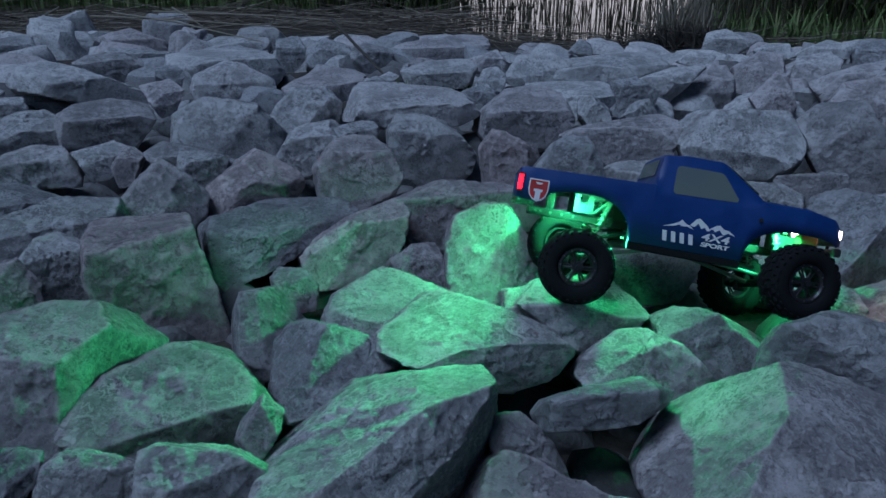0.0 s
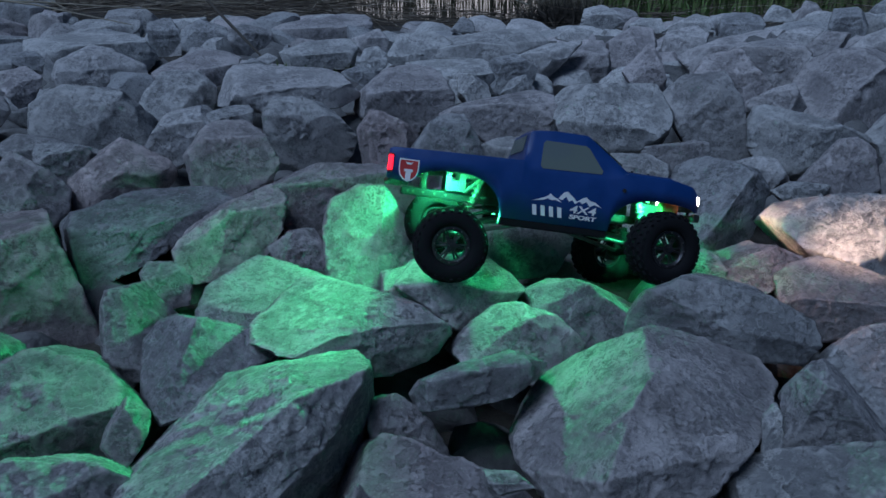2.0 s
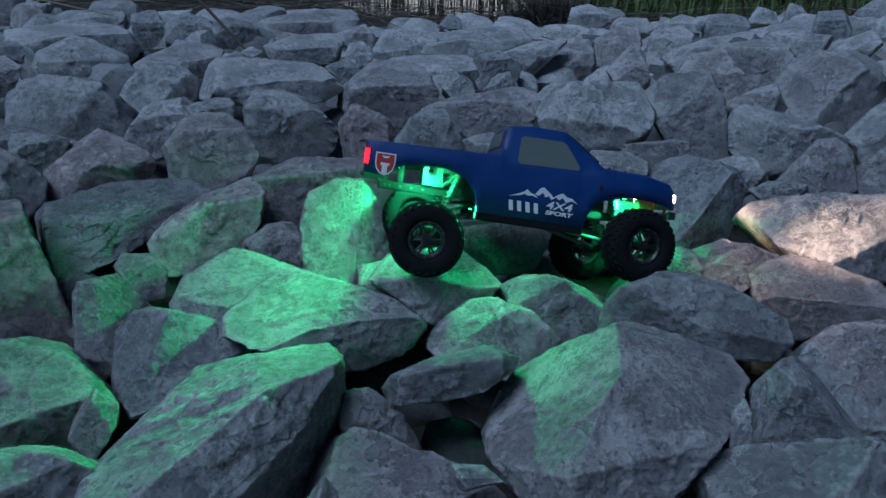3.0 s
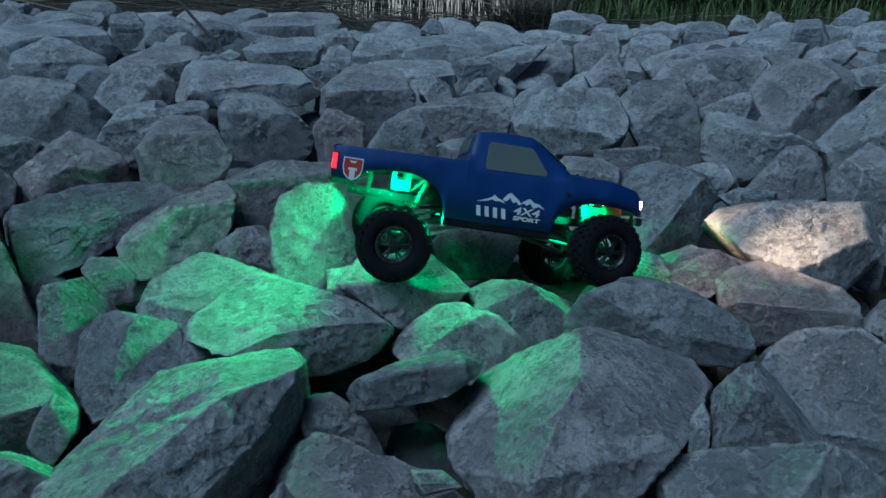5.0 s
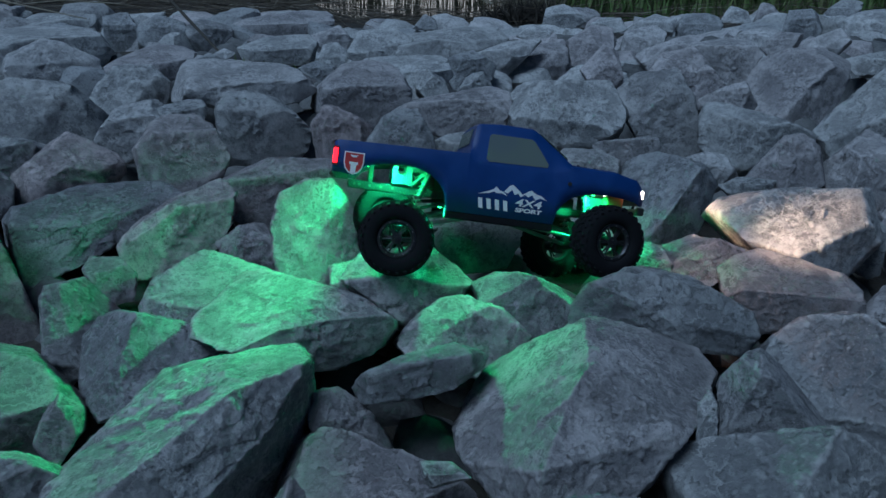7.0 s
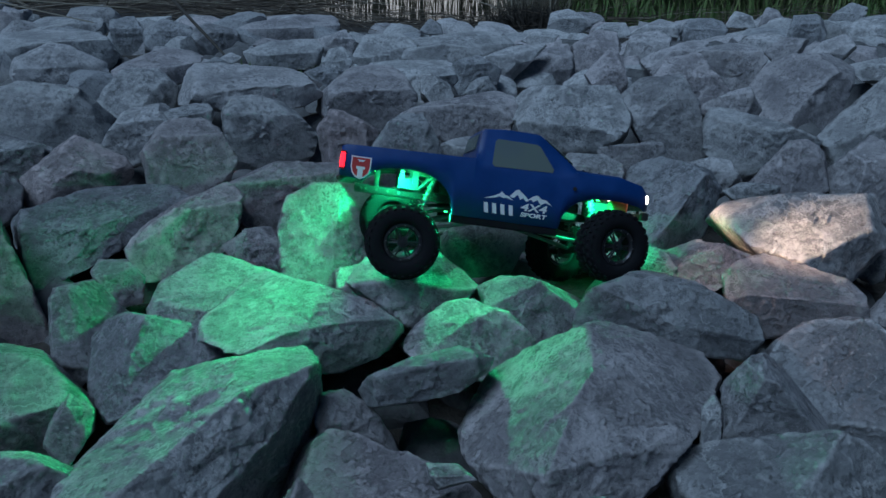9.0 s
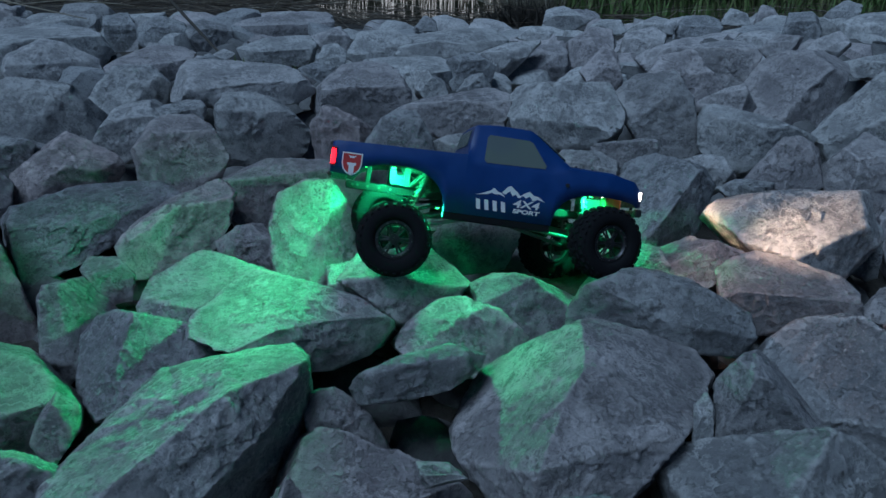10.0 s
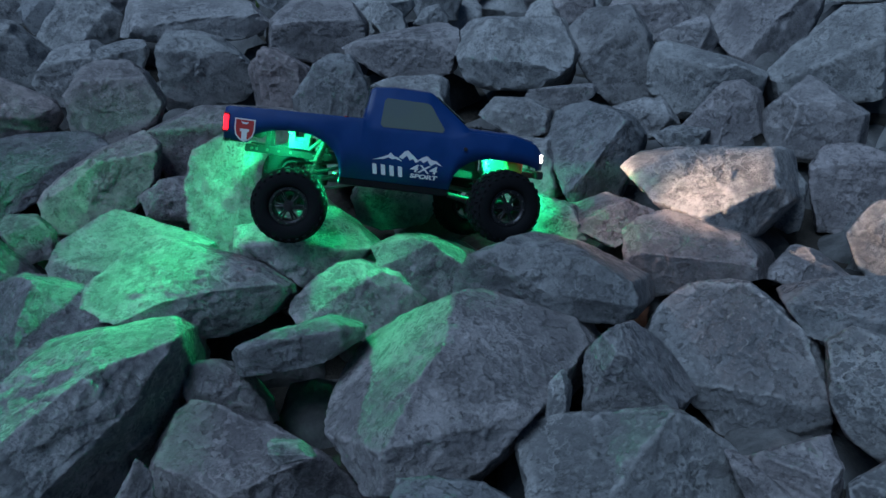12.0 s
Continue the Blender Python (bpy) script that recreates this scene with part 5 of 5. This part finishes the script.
def decals(body):
    def plate(name, mat, pts, label, up=0.5):
        bm = bmesh.new()
        add_plate(bm, pts, lambda x, z, u=0.0: side(x, z, u + up - 0.5), 0.5)
        part(name, bm, mat, body, label)

    # crest: white border, red field, pale tower
    def crest(s):
        c = [(-15, 16), (15, 16), (15, 0), (12.5, -9), (7, -15), (0, -18), (-7, -15), (-12.5, -9), (-15, 0)]
        return [(31 + a * s, -9 + b * s) for a, b in c]

    plate("crest", WHITE, crest(1.0), "white-edged shield badge")
    plate("crest_field", REDDECAL, crest(0.88), "red shield field", 0.8)
    plate("crest_tower", WHITE, [(27, -24.5), (35, -24.5), (35, -12), (37.5, -12), (37.5, -8), (24.5, -8), (24.5, -12), (27, -12)], "white tower shape", 1.1)
    plate("crest_mark", WHITE, [(25, 3), (28, -1), (34, -1), (37, 3), (34, 2), (28, 2)], "white mark", 1.1)
    # ridge line of hills, drawn as peaks with broken lower edges
    peaks = [[(222, -29), (238, -23), (246, -19), (249, -15), (255, -20), (262, -22), (268, -27), (258, -24), (252, -25), (246, -23), (240, -26)],
             [(262, -21), (270, -11), (275, -9), (280, -13), (287, -18), (293, -24), (288, -26), (284, -21), (279, -24), (274, -17), (268, -23)],
             [(290, -23), (300, -16), (305, -14), (312, -19), (320, -20), (330, -27), (319, -24), (312, -28), (306, -21), (300, -25), (296, -22)]]
    for p in peaks:
        plate("hill_mark", WHITE, p, "white hill outline")
    # slanted bars for the maker's sign
    for x in (223, 236, 249, 262):
        plate("sign_bar", WHITE, [(x, -34.5), (x + 6.5, -35), (x + 9, -50.5), (x + 2.5, -50)], "white slanted bar")
    lettering(body, "4X4", 16, 281, -40, 0.15, "lettering", 1.5)
    lettering(body, "SPORT", 8.6, 282, -49, 0.1, "lettering", 1.6)


def model_truck(m):
    truck = new("toy_truck")
    tagged(truck, "blue radio-controlled toy pickup truck with lit lamps standing on boulders", "toy truck")
    truck.matrix_world = m
    body = body_shell(truck)
    window_panes(body)
    decals(body)
    for s in (-1, 1):
        # lamps
        bm = bmesh.new()
        add_box(bm, (483, s * 74.5, 3), (9, 18, 14), bevel=3)
        part("headlight", bm, LAMPWHITE, body, "lit white headlight")
        bm = bmesh.new()
        add_box(bm, (3.2 if s < 0 else 13, s * 89.8, -1), (7 if s < 0 else 6, 4, 24), bevel=1.8)
        lens = part("tail_light", bm, LAMPRED, body, "lit red tail light")
        bm = bmesh.new()
        for z in (-13.5, 11.5):
            add_box(bm, (3.2 if s < 0 else 13, s * 89.9, z), (8, 4.4, 3), bevel=1)
        part("housing", bm, REDPOST, lens, "dark red lamp housing")
        # ladder frame and underbody
        block(truck, "frame_rail", BLACK, (252, s * 33, -38), (452, 5, 12), 1.2, "black steel frame rail")
        block(truck, "rock_slider", RUBBER, (260, s * 86, -66), (170, 12, 13), 3, "black rock slider")
        for x in (60, 150, 362, 455):
            block(truck, "body_mount", BLACK, (x, s * 30, -18), (7, 6, 30), 1)
    for x in (30, 130, 240, 340, 470):
        block(truck, "cross_member", BLACK, (x, 0, -38), (10, 60, 8), 2)
    block(truck, "gearbox", BLACK, (235, 0, -48), (95, 56, 46), 5, "black gearbox with skid plate")
    block(truck, "battery_tray", BLACK, (118, 10, -26), (26, 40, 26), 3, "black battery box")
    block(truck, "servo", ALLOY, (112, -18, -24), (30, 16, 24), 2, "grey servo housing")
    block(truck, "receiver_box", ALLOY, (150, 20, -20), (30, 24, 18), 2)
    block(truck, "motor", STEEL, (375, 12, -30), (52, 34, 34), 6)
    block(truck, "steering_servo", ALLOY, (428, -12, -26), (42, 22, 36), 2)
    # rear shock towers: plates with a window, braced to the rails
    for s in (-1, 1):
        bm = bmesh.new()
        rings = [[bm.verts.new((x * K, y * K, z * K)) for x, z in ring]
                 for y in (s * 37, s * 43) for ring in (((93, -30), (124, -30), (124, 8), (93, 8)), ((101, -20), (115, -20), (115, 0), (101, 0)))]
        for p, q in ((0, 1), (1, 3), (3, 2), (2, 0)):
            for k in range(4):
                bm.faces.new((rings[p][k], rings[p][k - 1], rings[q][k - 1], rings[q][k]))
        part("shock_tower", bm, ALLOY, truck, "grey shock tower with a square opening")
        block(truck, "tower_arm", ALLOY, (139, s * 40, -1), (34, 6, 7), 1)
        rod(truck, "brace", ALLOY, (124, s * 40, -30), (150, s * 44, -4), 3)
        for x in (36, 44, 60, 78, 96):
            rod(truck, "bolt", STEEL, (x, s * 35, -38), (x, s * 37.5, -38), 2.4, 6)
    block(truck, "shock_tower", ALLOY, (402, -40, -14), (8, 30, 40), 2)
    block(truck, "cross_bar", ALLOY, (122, -52, 1), (64, 6, 4), 1)
    # stands in for the far pillar that shows through the side window
    rod(body, "roll_bar", BLACK, (264, -50, 68), (286, -54, 22), 3.2)
    block(truck, "inner_fender", ORANGE, (447, -58, -16), (26, 26, 24), 3, "orange inner fender part")
    block(truck, "inner_fender", BLACK, (184, -60, -30), (5, 48, 56), 1.5)
    block(truck, "inner_fender", BLACK, (338, -60, -30), (5, 48, 56), 1.5)
    # bumpers
    bm = bmesh.new()
    add_rod(bm, (0, -66, -27), (0, 66, -27), 3.6)
    for s in (-1, 1):
        add_rod(bm, (0, s * 66, -27), (5, s * 82, -26), 3.4)
        add_box(bm, (12, s * 33, -27), (26, 5, 8), bevel=1)
    part("rear_bumper", bm, BLACK, truck, "black rear bumper")
    bm = bmesh.new()
    add_box(bm, (489, 0, -24), (10, 140, 11), bevel=3)
    for s in (-1, 1):
        add_box(bm, (487, s * 74, -23), (12, 12, 13), bevel=3.5)
        add_box(bm, (480, s * 39, -26), (30, 6, 9), bevel=1)
        add_rod(bm, (493, s * 28, -22), (494, s * 28, -6), 2.6)
    part("front_bumper", bm, BLACK, truck, "black front bumper")
    block(body, "grille", BLACK, (487, 0, 2), (4, 112, 15), 1.5, "black grille")
    # wheels and running gear
    rn, rf, fn, ff = (107, -99, -112), (98, 99, -84), (432, -99, -76), (402, 99, -98)
    wheel(truck, rn, 0, 0)
    wheel(truck, rf, 180, 8)
    wheel(truck, fn, 13, 0)
    wheel(truck, ff, 193, 5)
    axle(truck, Vector(rn) + Vector((0, 14, 4)), Vector(rf) - Vector((0, 14, 4)), "rear_axle")
    axle(truck, Vector(fn) + Vector((0, 14, 2)), Vector(ff) - Vector((0, 14, 2)), "front_axle")
    shock(truck, (152, -48, -4), (124, -56, -84))
    shock(truck, (152, 48, -4), (124, 56, -66))
    shock(truck, (398, -54, 2), (412, -58, -74))
    shock(truck, (398, 54, 2), (410, 58, -84))
    for s, z in ((-1, -98), (1, -80)):
        rod(truck, "lower_link", STEEL, (108, s * 40, z), (232, s * 34, -66), 3.2)
        rod(truck, "upper_link", BLACK, (104, s * 18, z + 22), (205, s * 30, -42), 2.8)
    for s, z in ((-1, -78), (1, -92)):
        rod(truck, "lower_link", STEEL, (408, s * 40, z), (288, s * 34, -66), 3.2)
    rod(truck, "drive_shaft", STEEL, (110, 4, -88), (200, 4, -58), 4)
    rod(truck, "drive_shaft", STEEL, (300, 4, -58), (400, 4, -68), 4)
    rod(truck, "steering_link", STEEL, (436, -70, -72), (428, 70, -92), 2.4)
    rod(truck, "panhard_rod", STEEL, (424, -30, -46), (426, 60, -84), 2.4)
    # pins and posts that hold the body
    for x, y, z in ((95, -24, 12), (118, 24, 13)):
        pin = rod(truck, "body_post", BLACK, (x, y, z - 4), (x, y, z + 9), 2.6)
        bm = bmesh.new()
        for e in (-3, 3):
            add_rod(bm, (x - 14, y + e, z + 4), (x + 16, y + e * 0.4, z + 4), 0.9, seg=6)
        part("body_clip", bm, BLACK, pin)
    rod(truck, "aerial_post", REDPOST, (176, -14, 15), (176, -14, 30), 3.4)
    for x, y in ((392, -26), (394, 26), (425, -10), (428, 34)):
        pin = rod(truck, "body_post", BLACK, (x, y, 33), (x, y, 41), 2)
        bm = bmesh.new()
        for e in (-2.5, 2.5):
            add_rod(bm, (x - 10, y + e, 38), (x + 15, y + e * 0.4, 38), 0.8, seg=6)
        part("body_clip", bm, BLACK, pin)
    rod(truck, "mirror_peg", BLACK, (362, -93, 4), (362, -97, 4), 3)
    # rock lights under arches and sills
    for x, y, z, *_ in LAMPS:
        block(truck, "rock_light", LAMPGREEN, (x, y, z + 2.5), (5, 4, 1.8), 0.5, "lit green rock light")
    return truck


TRUCK = pose(0.0961, 1.286, 0.4118, -18.0, 9.05, -5.4)
# the rock lights: place on the truck, share of the light, where the lens looks in the truck's own axes, and its spread
LAMPS = (
    (96, -74, -8, 0.2, (0.1, 0.5, -1), 172, 0.4),
    (52, -64, -12, 2.5, (-0.95, -0.85, -0.38), 108, 1.0),
    (168, -84, -60, 0.5, (0.15, -0.9, -0.35), 150, 1.0),
    (96, 52, -10, 0.55, (-0.4, 0.2, -1), 160, 0.8),
    (18, -30, -26, 0.2, (-1, 0.5, -0.5), 140, 1.0),
    (408, -74, -10, 0.2, (0.1, 0.6, -1), 172, 0.4),
    (440, 40, -14, 0.4, (0.7, 0.1, -0.8), 150, 1.0),
)
model_truck(TRUCK)

# light of the truck's own lamps
for x, y, z, share, way, spread, soft in LAMPS:
    lamp = new("green_light", bpy.data.lights.new("green_light", "SPOT"))
    lamp.data.energy, lamp.data.color, lamp.data.shadow_soft_size = GREEN * share, (0.0, 1.0, 0.34), 0.004
    lamp.data.spot_size, lamp.data.spot_blend = radians(spread), soft
    at = Vector((x, y, z - 3))
    lamp.matrix_world = look(TRUCK @ (at * K), TRUCK @ ((at + Vector(way) * 100) * K))
for side_of, share in ((-1, 1.0), (1, 0.3)):
    lamp = new("headlight_beam", bpy.data.lights.new("headlight_beam", "SPOT"))
    lamp.data.energy, lamp.data.color, lamp.data.shadow_soft_size = BEAM * share, (1.0, 0.72, 0.5), 0.01
    lamp.data.spot_size, lamp.data.spot_blend = radians(38), 1.0
    lamp.matrix_world = look(TRUCK @ (Vector((496, side_of * 70, 3)) * K), TRUCK @ (Vector((900, side_of * 70, -10)) * K))
spill = new("headlight_spill", bpy.data.lights.new("headlight_spill", "SPOT"))
spill.data.energy, spill.data.color, spill.data.shadow_soft_size = 0.9, (1.0, 0.62, 0.5), 0.01
spill.data.spot_size, spill.data.spot_blend = radians(120), 1.0
spill.matrix_world = look(TRUCK @ (Vector((496, -72, 1)) * K), TRUCK @ (Vector((700, -130, -120)) * K))
lamp = new("tail_glow", bpy.data.lights.new("tail_glow", "POINT"))
lamp.data.energy, lamp.data.color, lamp.data.shadow_soft_size = 0.06, (1.0, 0.03, 0.04), 0.006
lamp.location = TRUCK @ (Vector((-6, -88, -2)) * K)
